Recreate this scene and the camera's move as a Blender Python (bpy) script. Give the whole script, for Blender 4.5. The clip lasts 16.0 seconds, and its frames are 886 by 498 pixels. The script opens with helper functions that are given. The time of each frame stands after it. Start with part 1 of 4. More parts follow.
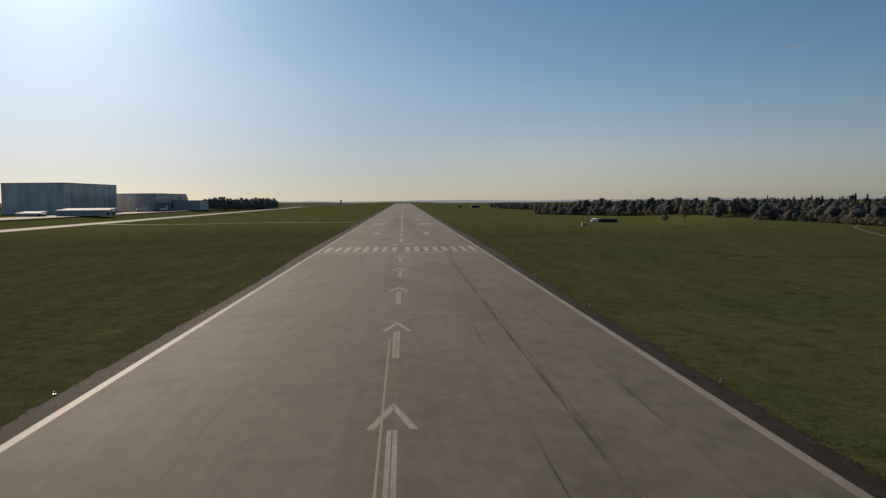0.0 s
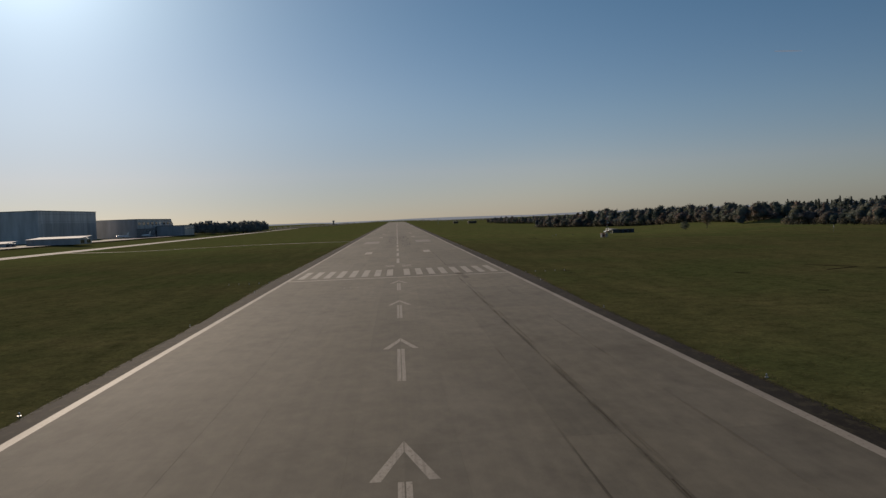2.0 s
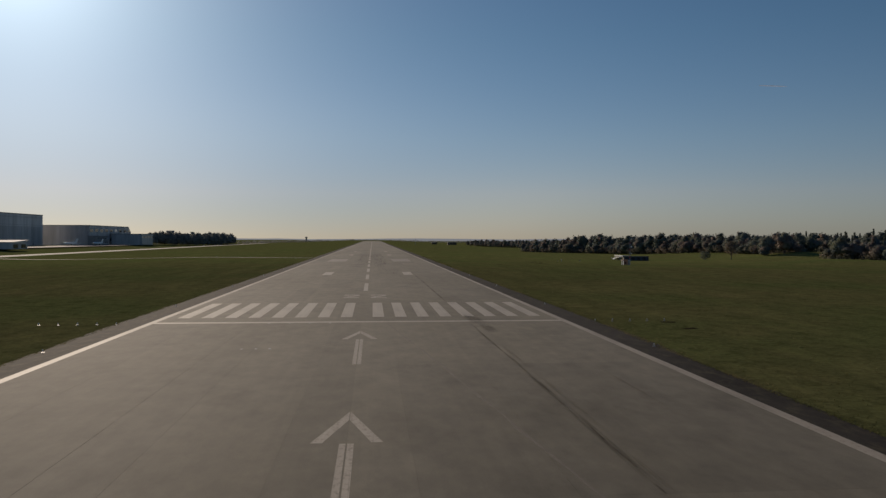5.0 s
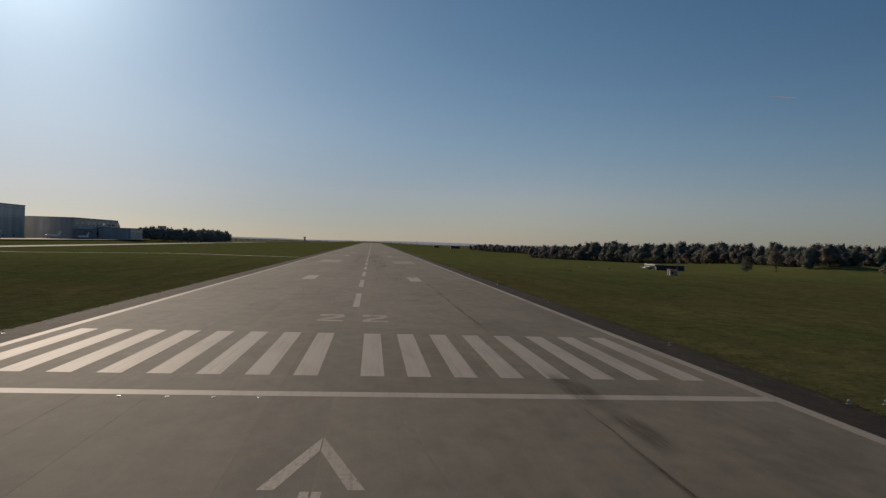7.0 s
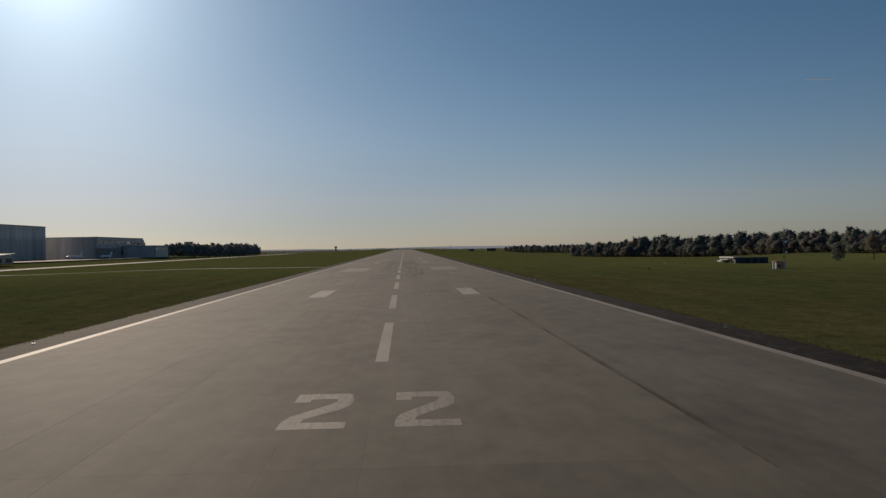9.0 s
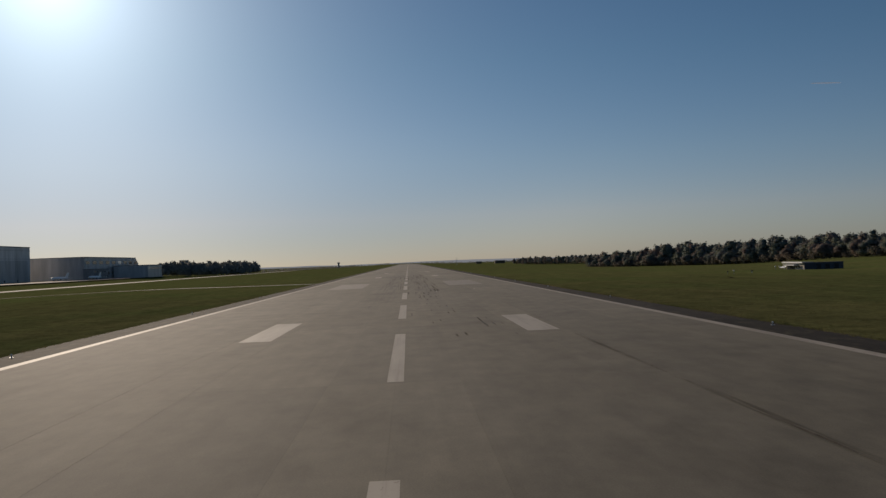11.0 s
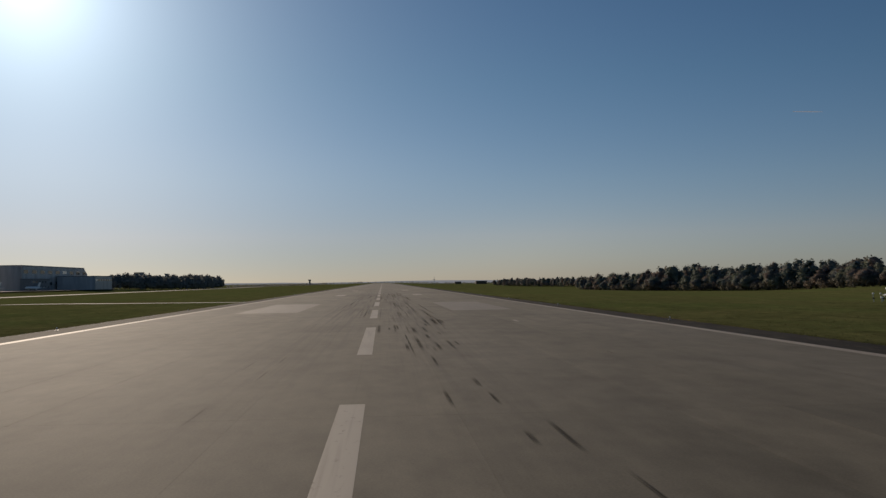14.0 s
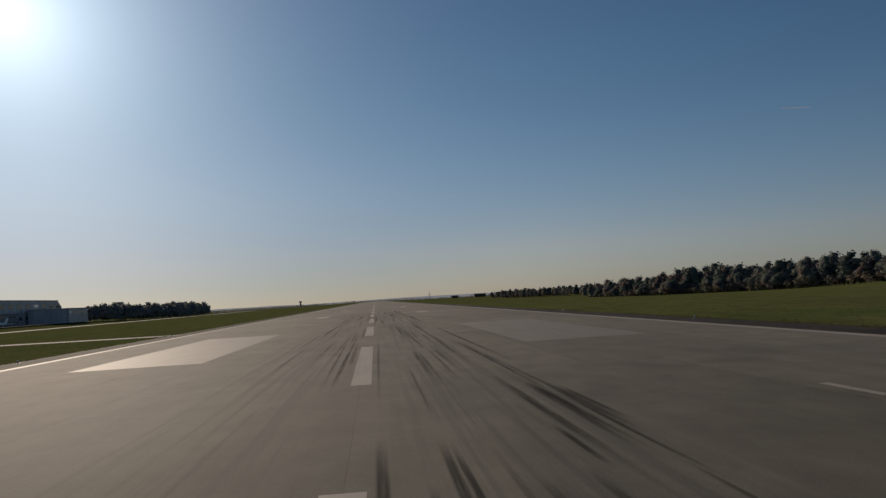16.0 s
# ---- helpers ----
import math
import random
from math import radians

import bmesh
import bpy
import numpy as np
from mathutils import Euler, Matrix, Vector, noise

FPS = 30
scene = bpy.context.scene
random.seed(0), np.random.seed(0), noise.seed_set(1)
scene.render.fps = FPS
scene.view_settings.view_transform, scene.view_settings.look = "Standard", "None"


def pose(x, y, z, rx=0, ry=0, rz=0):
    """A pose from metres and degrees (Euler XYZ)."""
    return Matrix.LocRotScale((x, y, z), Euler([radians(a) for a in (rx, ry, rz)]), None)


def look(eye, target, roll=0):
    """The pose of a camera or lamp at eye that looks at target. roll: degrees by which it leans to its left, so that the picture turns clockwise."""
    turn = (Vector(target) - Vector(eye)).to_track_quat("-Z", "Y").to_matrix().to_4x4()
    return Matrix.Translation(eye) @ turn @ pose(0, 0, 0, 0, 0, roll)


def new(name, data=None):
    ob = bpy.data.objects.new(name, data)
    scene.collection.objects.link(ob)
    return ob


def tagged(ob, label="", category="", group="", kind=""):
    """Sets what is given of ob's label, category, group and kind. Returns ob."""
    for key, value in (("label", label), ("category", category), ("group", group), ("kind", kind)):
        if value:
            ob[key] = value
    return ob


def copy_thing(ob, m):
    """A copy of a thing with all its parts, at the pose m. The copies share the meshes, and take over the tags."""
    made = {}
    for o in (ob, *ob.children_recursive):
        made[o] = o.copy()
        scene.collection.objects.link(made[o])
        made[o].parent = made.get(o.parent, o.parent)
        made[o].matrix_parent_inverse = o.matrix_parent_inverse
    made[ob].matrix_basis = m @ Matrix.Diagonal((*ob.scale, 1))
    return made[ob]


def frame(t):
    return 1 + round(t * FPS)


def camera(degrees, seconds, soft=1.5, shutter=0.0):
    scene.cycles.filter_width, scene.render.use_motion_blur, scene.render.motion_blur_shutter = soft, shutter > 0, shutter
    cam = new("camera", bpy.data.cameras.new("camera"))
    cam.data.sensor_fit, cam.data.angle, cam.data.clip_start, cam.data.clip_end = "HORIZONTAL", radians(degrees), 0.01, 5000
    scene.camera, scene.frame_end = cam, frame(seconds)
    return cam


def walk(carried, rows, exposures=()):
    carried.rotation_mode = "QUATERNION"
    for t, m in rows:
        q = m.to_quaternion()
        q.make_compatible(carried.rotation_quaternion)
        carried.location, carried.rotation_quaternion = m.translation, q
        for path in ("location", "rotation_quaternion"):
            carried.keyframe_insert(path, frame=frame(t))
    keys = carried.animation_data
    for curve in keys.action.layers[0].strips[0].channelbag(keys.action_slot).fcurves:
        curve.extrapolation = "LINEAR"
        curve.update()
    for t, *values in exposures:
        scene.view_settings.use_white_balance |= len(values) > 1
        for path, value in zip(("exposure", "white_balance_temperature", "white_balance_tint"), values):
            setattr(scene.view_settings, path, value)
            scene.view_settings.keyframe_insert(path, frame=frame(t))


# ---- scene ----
cam = camera(57.2, 16.0, soft=1.4)
walk(cam, [
    (0.0, look((1.09, -281.76, 18.64), (10.73, -82.38, 6.26), -0.43)),
    (0.5, look((0.72, -265.20, 17.73), (12.11, -65.88, 5.52), -1.65)),
    (1.0, look((0.51, -248.61, 16.95), (13.01, -49.27, 6.56), -3.42)),
    (1.5, look((0.31, -232.04, 16.30), (12.48, -32.59, 7.79), -3.63)),
    (2.0, look((0.16, -215.57, 15.67), (11.22, -16.03, 7.62), -2.31)),
    (2.5, look((0.12, -199.06, 15.01), (13.47, 0.38, 8.01), -2.16)),
    (3.0, look((0.26, -182.54, 14.42), (14.62, 16.81, 7.05), -2.48)),
    (3.5, look((0.47, -166.09, 13.76), (15.74, 33.21, 7.05), -2.54)),
    (4.0, look((0.77, -149.76, 13.06), (17.51, 49.47, 8.01), -1.56)),
    (6.5, look((2.17, -68.35, 10.61), (18.89, 130.94, 8.83), 1.27)),
    (7.0, look((2.15, -52.26, 9.92), (19.53, 146.97, 8.28), 1.62)),
    (7.5, look((2.12, -36.62, 9.37), (19.37, 162.63, 9.35), 1.55)),
    (8.0, look((2.00, -21.31, 8.83), (15.71, 178.22, 9.38), 0.92)),
    (8.5, look((1.96, -6.15, 8.50), (13.12, 193.54, 8.84), 0.99)),
    (9.0, look((1.79, 9.31, 8.31), (11.33, 209.08, 7.72), -1.05)),
    (9.5, look((1.50, 25.05, 8.07), (6.43, 224.99, 8.32), -2.06)),
    (12.0, look((0.92, 106.92, 5.85), (12.36, 306.54, 10.62), -2.13)),
    (12.5, look((1.03, 123.04, 5.49), (12.87, 322.60, 11.37), -1.96)),
    (13.0, look((1.03, 139.23, 5.09), (13.98, 338.70, 11.72), -2.08)),
    (13.5, look((1.11, 155.55, 4.76), (14.70, 354.94, 12.29), -1.60)),
    (14.0, look((1.17, 172.04, 4.58), (16.14, 371.32, 12.47), -0.80)),
    (14.5, look((1.13, 188.59, 4.40), (17.93, 387.68, 13.38), 0.35)),
    (15.0, look((1.10, 205.12, 4.26), (17.90, 404.16, 14.31), 0.59)),
    (15.2, look((1.07, 211.71, 4.19), (18.22, 410.69, 14.86), -0.80)),
    (15.5, look((1.02, 221.58, 4.08), (18.14, 420.57, 14.54), -3.04)),
    (16.0, look((0.86, 237.94, 3.82), (18.22, 436.85, 15.36), -3.58)),
], exposures=((0.0, -0.05, 6030, 10), (1.0, -0.18, 6030, 10), (2.0, -0.34, 6030, 10), (3.5, -0.34, 6030, 10), (7.0, -0.44, 6030, 10), (12.5, -0.40, 6030, 10), (15.3, -0.38, 6030, 10), (16.0, -0.5, 6030, 10)))

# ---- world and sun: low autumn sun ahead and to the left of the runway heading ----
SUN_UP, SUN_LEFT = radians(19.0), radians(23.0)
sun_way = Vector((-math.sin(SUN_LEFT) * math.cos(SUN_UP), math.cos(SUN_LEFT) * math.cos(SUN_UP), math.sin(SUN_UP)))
world = bpy.data.worlds.new("sky")
scene.world = world
world.use_nodes = True
wn, wl = world.node_tree.nodes, world.node_tree.links
sky = wn.new("ShaderNodeTexSky")
sky.sky_type = "NISHITA"
sky.sun_disc = False
sky.sun_elevation = SUN_UP
sky.sun_rotation = -SUN_LEFT
sky.altitude = 250
sky.air_density, sky.dust_density, sky.ozone_density = 1.0, 0.26, 4.0
wn["Background"].inputs["Strength"].default_value = 0.06
way = wn.new("ShaderNodeTexCoord").outputs["Generated"]
up = wn.new("ShaderNodeSeparateXYZ")
wl.new(way, up.inputs[0])
band = wn.new("ShaderNodeValToRGB")
stops = ((0.0, (0.86, 0.85, 0.93)), (0.055, (1.14, 0.955, 0.955)), (0.12, (1.09, 0.985, 0.94)), (0.24, (0.88, 0.93, 0.885)), (0.42, (0.69, 0.81, 0.85)))
while len(band.color_ramp.elements) < len(stops):
    band.color_ramp.elements.new(0.5)
for e, (pos, col) in zip(band.color_ramp.elements, stops):
    e.position, e.color = pos, (*col, 1)
wl.new(up.outputs[2], band.inputs["Fac"])
haze = wn.new("ShaderNodeMix")
haze.data_type, haze.blend_type = "RGBA", "MULTIPLY"
haze.inputs[0].default_value = 1.0
wl.new(sky.outputs["Color"], haze.inputs[6])
wl.new(band.outputs["Color"], haze.inputs[7])


def world_math(how, a, b=0.0):
    m = wn.new("ShaderNodeMath")
    m.operation = how
    for socket, v in zip(m.inputs, (a, b)):
        if hasattr(v, "links"):
            wl.new(v, socket)
        else:
            socket.default_value = v
    return m.outputs[0]


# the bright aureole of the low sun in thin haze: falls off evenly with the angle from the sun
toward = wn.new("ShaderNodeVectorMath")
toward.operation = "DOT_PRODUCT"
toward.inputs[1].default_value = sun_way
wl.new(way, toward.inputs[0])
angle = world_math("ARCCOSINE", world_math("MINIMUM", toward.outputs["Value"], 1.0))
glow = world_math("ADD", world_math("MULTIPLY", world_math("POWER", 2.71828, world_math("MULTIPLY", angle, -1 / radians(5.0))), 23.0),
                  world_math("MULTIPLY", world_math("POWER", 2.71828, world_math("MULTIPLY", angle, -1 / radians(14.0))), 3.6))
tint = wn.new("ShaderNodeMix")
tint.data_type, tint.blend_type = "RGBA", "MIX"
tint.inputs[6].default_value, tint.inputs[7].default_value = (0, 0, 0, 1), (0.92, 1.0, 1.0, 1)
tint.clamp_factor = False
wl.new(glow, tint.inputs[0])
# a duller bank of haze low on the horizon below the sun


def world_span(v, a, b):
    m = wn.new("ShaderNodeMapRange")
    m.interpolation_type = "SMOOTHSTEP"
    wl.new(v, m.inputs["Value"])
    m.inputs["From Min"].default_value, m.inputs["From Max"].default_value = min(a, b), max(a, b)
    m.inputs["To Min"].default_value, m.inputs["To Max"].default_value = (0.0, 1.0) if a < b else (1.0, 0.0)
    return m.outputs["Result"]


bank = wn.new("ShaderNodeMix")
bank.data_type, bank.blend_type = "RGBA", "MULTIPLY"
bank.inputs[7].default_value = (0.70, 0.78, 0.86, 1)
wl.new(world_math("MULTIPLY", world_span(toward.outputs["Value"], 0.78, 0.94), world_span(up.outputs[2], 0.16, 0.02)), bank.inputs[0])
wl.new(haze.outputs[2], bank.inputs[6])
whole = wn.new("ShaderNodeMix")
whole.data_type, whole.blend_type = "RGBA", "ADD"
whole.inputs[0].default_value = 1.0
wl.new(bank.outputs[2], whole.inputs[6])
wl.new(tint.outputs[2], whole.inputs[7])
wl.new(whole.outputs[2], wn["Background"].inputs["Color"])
sun = new("sun", bpy.data.lights.new("sun", "SUN"))
sun.data.energy, sun.data.angle, sun.data.color = 4.1, radians(0.53), (1.0, 0.78, 0.56)
sun.matrix_world = look(sun_way * 500, (0, 0, 0))


# ---- materials ----
class Nodes:
    """A node material under way: short calls for the nodes used again and again."""

    def __init__(self, name, rough=0.8, metal=0.0):
        self.mat = bpy.data.materials.new(name)
        self.mat.use_nodes = True
        self.n, self.l = self.mat.node_tree.nodes, self.mat.node_tree.links
        self.shader = self.n["Principled BSDF"]
        self.shader.inputs["Roughness"].default_value = rough
        self.shader.inputs["Metallic"].default_value = metal
        self.place = self.n.new("ShaderNodeTexCoord").outputs["Object"]

    def at(self, scale=(1, 1, 1)):
        m = self.n.new("ShaderNodeMapping")
        m.inputs["Scale"].default_value = scale
        self.l.new(self.place, m.inputs["Vector"])
        return m.outputs["Vector"]

    def geo_place(self):
        return self.n.new("ShaderNodeNewGeometry").outputs["Position"]

    def noise(self, scale, detail=4, stretch=(1, 1, 1), rough=0.55):
        t = self.n.new("ShaderNodeTexNoise")
        t.inputs["Scale"].default_value, t.inputs["Detail"].default_value, t.inputs["Roughness"].default_value = scale, detail, rough
        self.l.new(self.at(stretch), t.inputs["Vector"])
        return t.outputs["Fac"]

    def ramp(self, fac, *stops):
        r = self.n.new("ShaderNodeValToRGB")
        while len(r.color_ramp.elements) < len(stops):
            r.color_ramp.elements.new(0.5)
        for e, (pos, col) in zip(r.color_ramp.elements, stops):
            e.position, e.color = pos, (*col, 1) if len(col) == 3 else col
        self.l.new(fac, r.inputs["Fac"])
        return r.outputs["Color"]

    def mix(self, a, b, fac, how="MIX"):
        m = self.n.new("ShaderNodeMix")
        m.data_type, m.blend_type = "RGBA", how
        for socket, v in ((m.inputs[0], fac), (m.inputs[6], a), (m.inputs[7], b)):
            if hasattr(v, "links"):
                self.l.new(v, socket)
            elif isinstance(v, tuple):
                socket.default_value = (*v, 1)
            else:
                socket.default_value = v
        return m.outputs[2]

    def math(self, how, a, b=0.5):
        m = self.n.new("ShaderNodeMath")
        m.operation = how
        for socket, v in zip(m.inputs, (a, b)):
            if hasattr(v, "links"):
                self.l.new(v, socket)
            else:
                socket.default_value = v
        return m.outputs[0]

    def span(self, v, a, b, c=0.0, d=1.0):
        m = self.n.new("ShaderNodeMapRange")
        m.interpolation_type = "SMOOTHSTEP"
        for socket, x in zip(m.inputs[1:5], (a, b, c, d)):
            socket.default_value = x
        self.l.new(v, m.inputs[0])
        return m.outputs[0]

    def axes(self):
        s = self.n.new("ShaderNodeSeparateXYZ")
        self.l.new(self.geo_place(), s.inputs[0])
        return s.outputs

    def chance(self):
        return self.n.new("ShaderNodeObjectInfo").outputs["Random"]

    def island(self):
        return self.n.new("ShaderNodeNewGeometry").outputs["Random Per Island"]

    def done(self, colour, bump=None, strength=0.3, depth=0.02, rough=None):
        if hasattr(colour, "links"):
            self.l.new(colour, self.shader.inputs["Base Color"])
        else:
            self.shader.inputs["Base Color"].default_value = (*colour, 1)
        if bump is not None:
            b = self.n.new("ShaderNodeBump")
            b.inputs["Strength"].default_value, b.inputs["Distance"].default_value = strength, depth
            self.l.new(bump, b.inputs["Height"])
            self.l.new(b.outputs["Normal"], self.shader.inputs["Normal"])
        if rough is not None:
            self.l.new(rough, self.shader.inputs["Roughness"])
        return self.mat


def world_noise(k, scale, detail=4, stretch=(1, 1, 1), rough=0.55):
    """Noise over the world's own metres, alike on every piece of one surface."""
    t = k.n.new("ShaderNodeTexNoise")
    t.inputs["Scale"].default_value, t.inputs["Detail"].default_value, t.inputs["Roughness"].default_value = scale, detail, rough
    m = k.n.new("ShaderNodeMapping")
    m.inputs["Scale"].default_value = stretch
    k.l.new(k.geo_place(), m.inputs["Vector"])
    k.l.new(m.outputs["Vector"], t.inputs["Vector"])
    return t.outputs["Fac"]


def grass_material():
    k = Nodes("mown_grass", 0.95)
    broad = world_noise(k, 0.018, 5)
    patch = world_noise(k, 0.11, 7, (1, 0.6, 1), 0.7)
    fine = world_noise(k, 1.7, 6, (1, 1, 1), 0.75)
    rows_ = world_noise(k, 0.09, 4, (2.0, 0.25, 1))
    col = k.ramp(patch, (0.30, (0.091, 0.094, 0.041)), (0.52, (0.111, 0.110, 0.048)), (0.72, (0.136, 0.124, 0.058)))
    col = k.mix(col, (0.090, 0.103, 0.041), k.span(broad, 0.42, 0.66))
    col = k.mix(col, k.ramp(rows_, (0.35, (0.75, 0.75, 0.75)), (0.65, (1.2, 1.2, 1.15))), 0.42, "MULTIPLY")
    clump = world_noise(k, 0.38, 6, (1, 0.8, 1), 0.7)
    col = k.mix(col, k.ramp(clump, (0.34, (0.62, 0.62, 0.60)), (0.5, (1.0, 1.0, 1.0)), (0.68, (1.28, 1.24, 1.15))), 0.8, "MULTIPLY")
    col = k.mix(col, k.ramp(fine, (0.3, (0.55, 0.55, 0.5)), (0.7, (1.35, 1.35, 1.3))), 0.8, "MULTIPLY")
    lush = k.math("MULTIPLY", k.span(k.axes()[1], 120, 420), k.span(broad, 0.25, 0.6, 0.6, 1.0))
    col = k.mix(col, k.mix(col, (1.40, 1.48, 1.28), 1.0, "MULTIPLY"), lush)
    k.shader.inputs["Specular IOR Level"].default_value = 0.0
    return k.done(col, fine, 0.7, 0.12)


def tarmac(name, base, worn, rubber=False, pieces=True, gloss=0.18, crumble=False):
    k = Nodes(name, 0.85)
    broad = world_noise(k, 0.05, 5, (1.0, 0.25, 1))
    mid = world_noise(k, 0.5, 6, (1.0, 0.5, 1), 0.65)
    grit = world_noise(k, 14.0, 3)
    streak = world_noise(k, 0.9, 4, (1.3, 0.018, 1))
    col = k.mix(base, worn, k.span(broad, 0.35, 0.68))
    col = k.mix(col, k.ramp(mid, (0.3, (0.74, 0.74, 0.74)), (0.7, (1.2, 1.19, 1.17))), 0.8, "MULTIPLY")
    col = k.mix(col, k.ramp(streak, (0.35, (0.9, 0.9, 0.9)), (0.62, (1.05, 1.05, 1.05))), 0.5, "MULTIPLY")
    blot = world_noise(k, 0.14, 5, (1.0, 0.55, 1), 0.6)
    col = k.mix(col, k.ramp(blot, (0.30, (0.67, 0.66, 0.65)), (0.46, (1.0, 1.0, 1.0)), (0.70, (1.10, 1.09, 1.07))), 0.75, "MULTIPLY")
    if pieces:
        col = k.mix(col, k.ramp(k.chance(), (0.0, (0.90, 0.90, 0.90)), (1.0, (1.08, 1.07, 1.05))), 1.0, "MULTIPLY")
    if crumble:
        loose = world_noise(k, 0.8, 7, (1.0, 0.45, 1), 0.75)
        col = k.mix(col, (0.082, 0.072, 0.046), k.math("MULTIPLY", k.span(loose, 0.47, 0.68), 0.75))
    if rubber:
        a = k.axes()
        off = k.math("ABSOLUTE", k.math("SUBTRACT", k.math("ABSOLUTE", a[0]), 4.6))
        lane = k.span(off, 0.6, 5.0, 1.0, 0.0)
        zone = k.math("MULTIPLY", k.span(a[1], 170, 280), k.span(a[1], 480, 1000, 1.0, 0.0))
        thin = k.span(world_noise(k, 2.2, 3, (1.0, 0.016, 1)), 0.46, 0.62)
        dirt = k.math("MULTIPLY", k.math("MULTIPLY", lane, zone), k.math("ADD", k.math("MULTIPLY", thin, 0.40), 0.14))
        col = k.mix(col, (0.035, 0.033, 0.032), dirt)
    col = k.mix(col, k.ramp(grit, (0.3, (0.8, 0.8, 0.8)), (0.7, (1.2, 1.2, 1.2))), 0.6, "MULTIPLY")
    k.shader.inputs["Specular IOR Level"].default_value = gloss
    return k.done(col, grit, 0.5, 0.01)


def paint(name, colour, under, wear=0.5):
    k = Nodes(name, 0.7)
    chips = world_noise(k, 3.5, 6, (1.0, 0.5, 1), 0.7)
    broad = world_noise(k, 0.25, 4, (1.6, 0.3, 1))
    drag = world_noise(k, 1.6, 4, (2.2, 0.04, 1))
    col = k.mix(colour, under, k.math("MULTIPLY", k.span(chips, 0.72 - 0.3 * wear, 0.80 - 0.12 * wear), 0.85))
    col = k.mix(col, under, k.math("MULTIPLY", k.span(broad, 0.42, 0.75), 0.7 * wear))
    col = k.mix(col, under, k.math("MULTIPLY", k.span(drag, 0.5, 0.72), 0.6 * wear))
    k.shader.inputs["Specular IOR Level"].default_value = 0.25
    return k.done(col, chips, 0.3, 0.004)


def plain(name, colour, rough=0.6, metal=0.0, var=0.25, scale=2.0):
    k = Nodes(name, rough, metal)
    n = k.noise(scale, 5)
    lo, hi = tuple(c * (1 - var) for c in colour), tuple(min(1, c * (1 + var)) for c in colour)
    return k.done(k.ramp(n, (0.3, lo), (0.7, hi)), n, 0.1, 0.01)


def leaves(name, stops, sheer=0.34, size=0.075):
    """Foliage: one hue for each crown-sized patch, lighter and darker clumps, a little light through the leaf."""
    k = Nodes(name, 0.85)
    tree = k.span(world_noise(k, size, 1), 0.30, 0.70)
    pick = k.math("ADD", k.math("MULTIPLY", k.chance(), 0.35), k.math("MULTIPLY", tree, 0.65))
    col = k.ramp(pick, *stops)
    clump = world_noise(k, 0.16, 3, (1, 1, 1), 0.5)
    col = k.mix(col, k.ramp(clump, (0.32, (0.78, 0.80, 0.82)), (0.68, (1.20, 1.18, 1.14))), 1.0, "MULTIPLY")
    col = k.mix(col, k.ramp(k.island(), (0.0, (0.9, 0.9, 0.9)), (1.0, (1.10, 1.10, 1.08))), 1.0, "MULTIPLY")
    k.shader.inputs["Specular IOR Level"].default_value = 0.1
    thin = k.n.new("ShaderNodeBsdfTranslucent")
    k.l.new(k.mix(col, (1.05, 1.06, 0.92), 1.0, "MULTIPLY"), thin.inputs["Color"])
    mixer = k.n.new("ShaderNodeMixShader")
    mixer.inputs[0].default_value = sheer
    k.l.new(k.shader.outputs[0], mixer.inputs[1])
    k.l.new(thin.outputs[0], mixer.inputs[2])
    k.l.new(mixer.outputs[0], k.n["Material Output"].inputs["Surface"])
    return k.done(col)


def ribbed(name, colour, pitch, rough=0.5, metal=0.2):
    """Profiled sheet cladding: fine upright ribs and rain streaks."""
    k = Nodes(name, rough, metal)
    a = k.axes()
    wave = k.math("SINE", k.math("MULTIPLY", k.math("ADD", a[0], a[1]), 6.283 / pitch))
    stain = world_noise(k, 0.12, 5, (1, 1, 0.15))
    lo, hi = tuple(c * 0.72 for c in colour), tuple(c * 1.2 for c in colour)
    return k.done(k.ramp(stain, (0.32, lo), (0.7, hi)), wave, 0.4, 0.05)


GRASS = grass_material()
RUNWAY = tarmac("runway_surface", (0.138, 0.1255, 0.093), (0.176, 0.161, 0.124), rubber=True)
SHOULDER = tarmac("dark_shoulder_asphalt", (0.028, 0.025, 0.021), (0.048, 0.043, 0.037), pieces=False, gloss=0.04, crumble=True)
JOINT = plain("joint_sealant", (0.118, 0.104, 0.080), 0.9)
CONCRETE = tarmac("taxiway_concrete", (0.20, 0.185, 0.16), (0.27, 0.25, 0.22), pieces=False)
WHITE = paint("white_runway_paint", (0.39, 0.35, 0.285), (0.16, 0.138, 0.106), 0.5)
EDGE = paint("edge_line_paint", (0.345, 0.305, 0.243), (0.15, 0.128, 0.098), 0.7)
FADED = paint("faded_runway_paint", (0.35, 0.31, 0.25), (0.16, 0.138, 0.106), 0.85)
PALE = paint("pale_aiming_paint", (0.232, 0.205, 0.163), (0.165, 0.142, 0.108), 0.8)
YELLOW = paint("yellow_guide_paint", (0.34, 0.26, 0.11), (0.18, 0.168, 0.15), 0.7)
BARK = plain("bark", (0.075, 0.060, 0.048), 0.9, scale=6)
LEAF = leaves("autumn_leaves", ((0.08, (0.138, 0.172, 0.156)), (0.26, (0.212, 0.224, 0.168)), (0.42, (0.164, 0.194, 0.186)), (0.58, (0.210, 0.204, 0.186)), (0.72, (0.252, 0.188, 0.160)), (0.90, (0.190, 0.198, 0.192))))
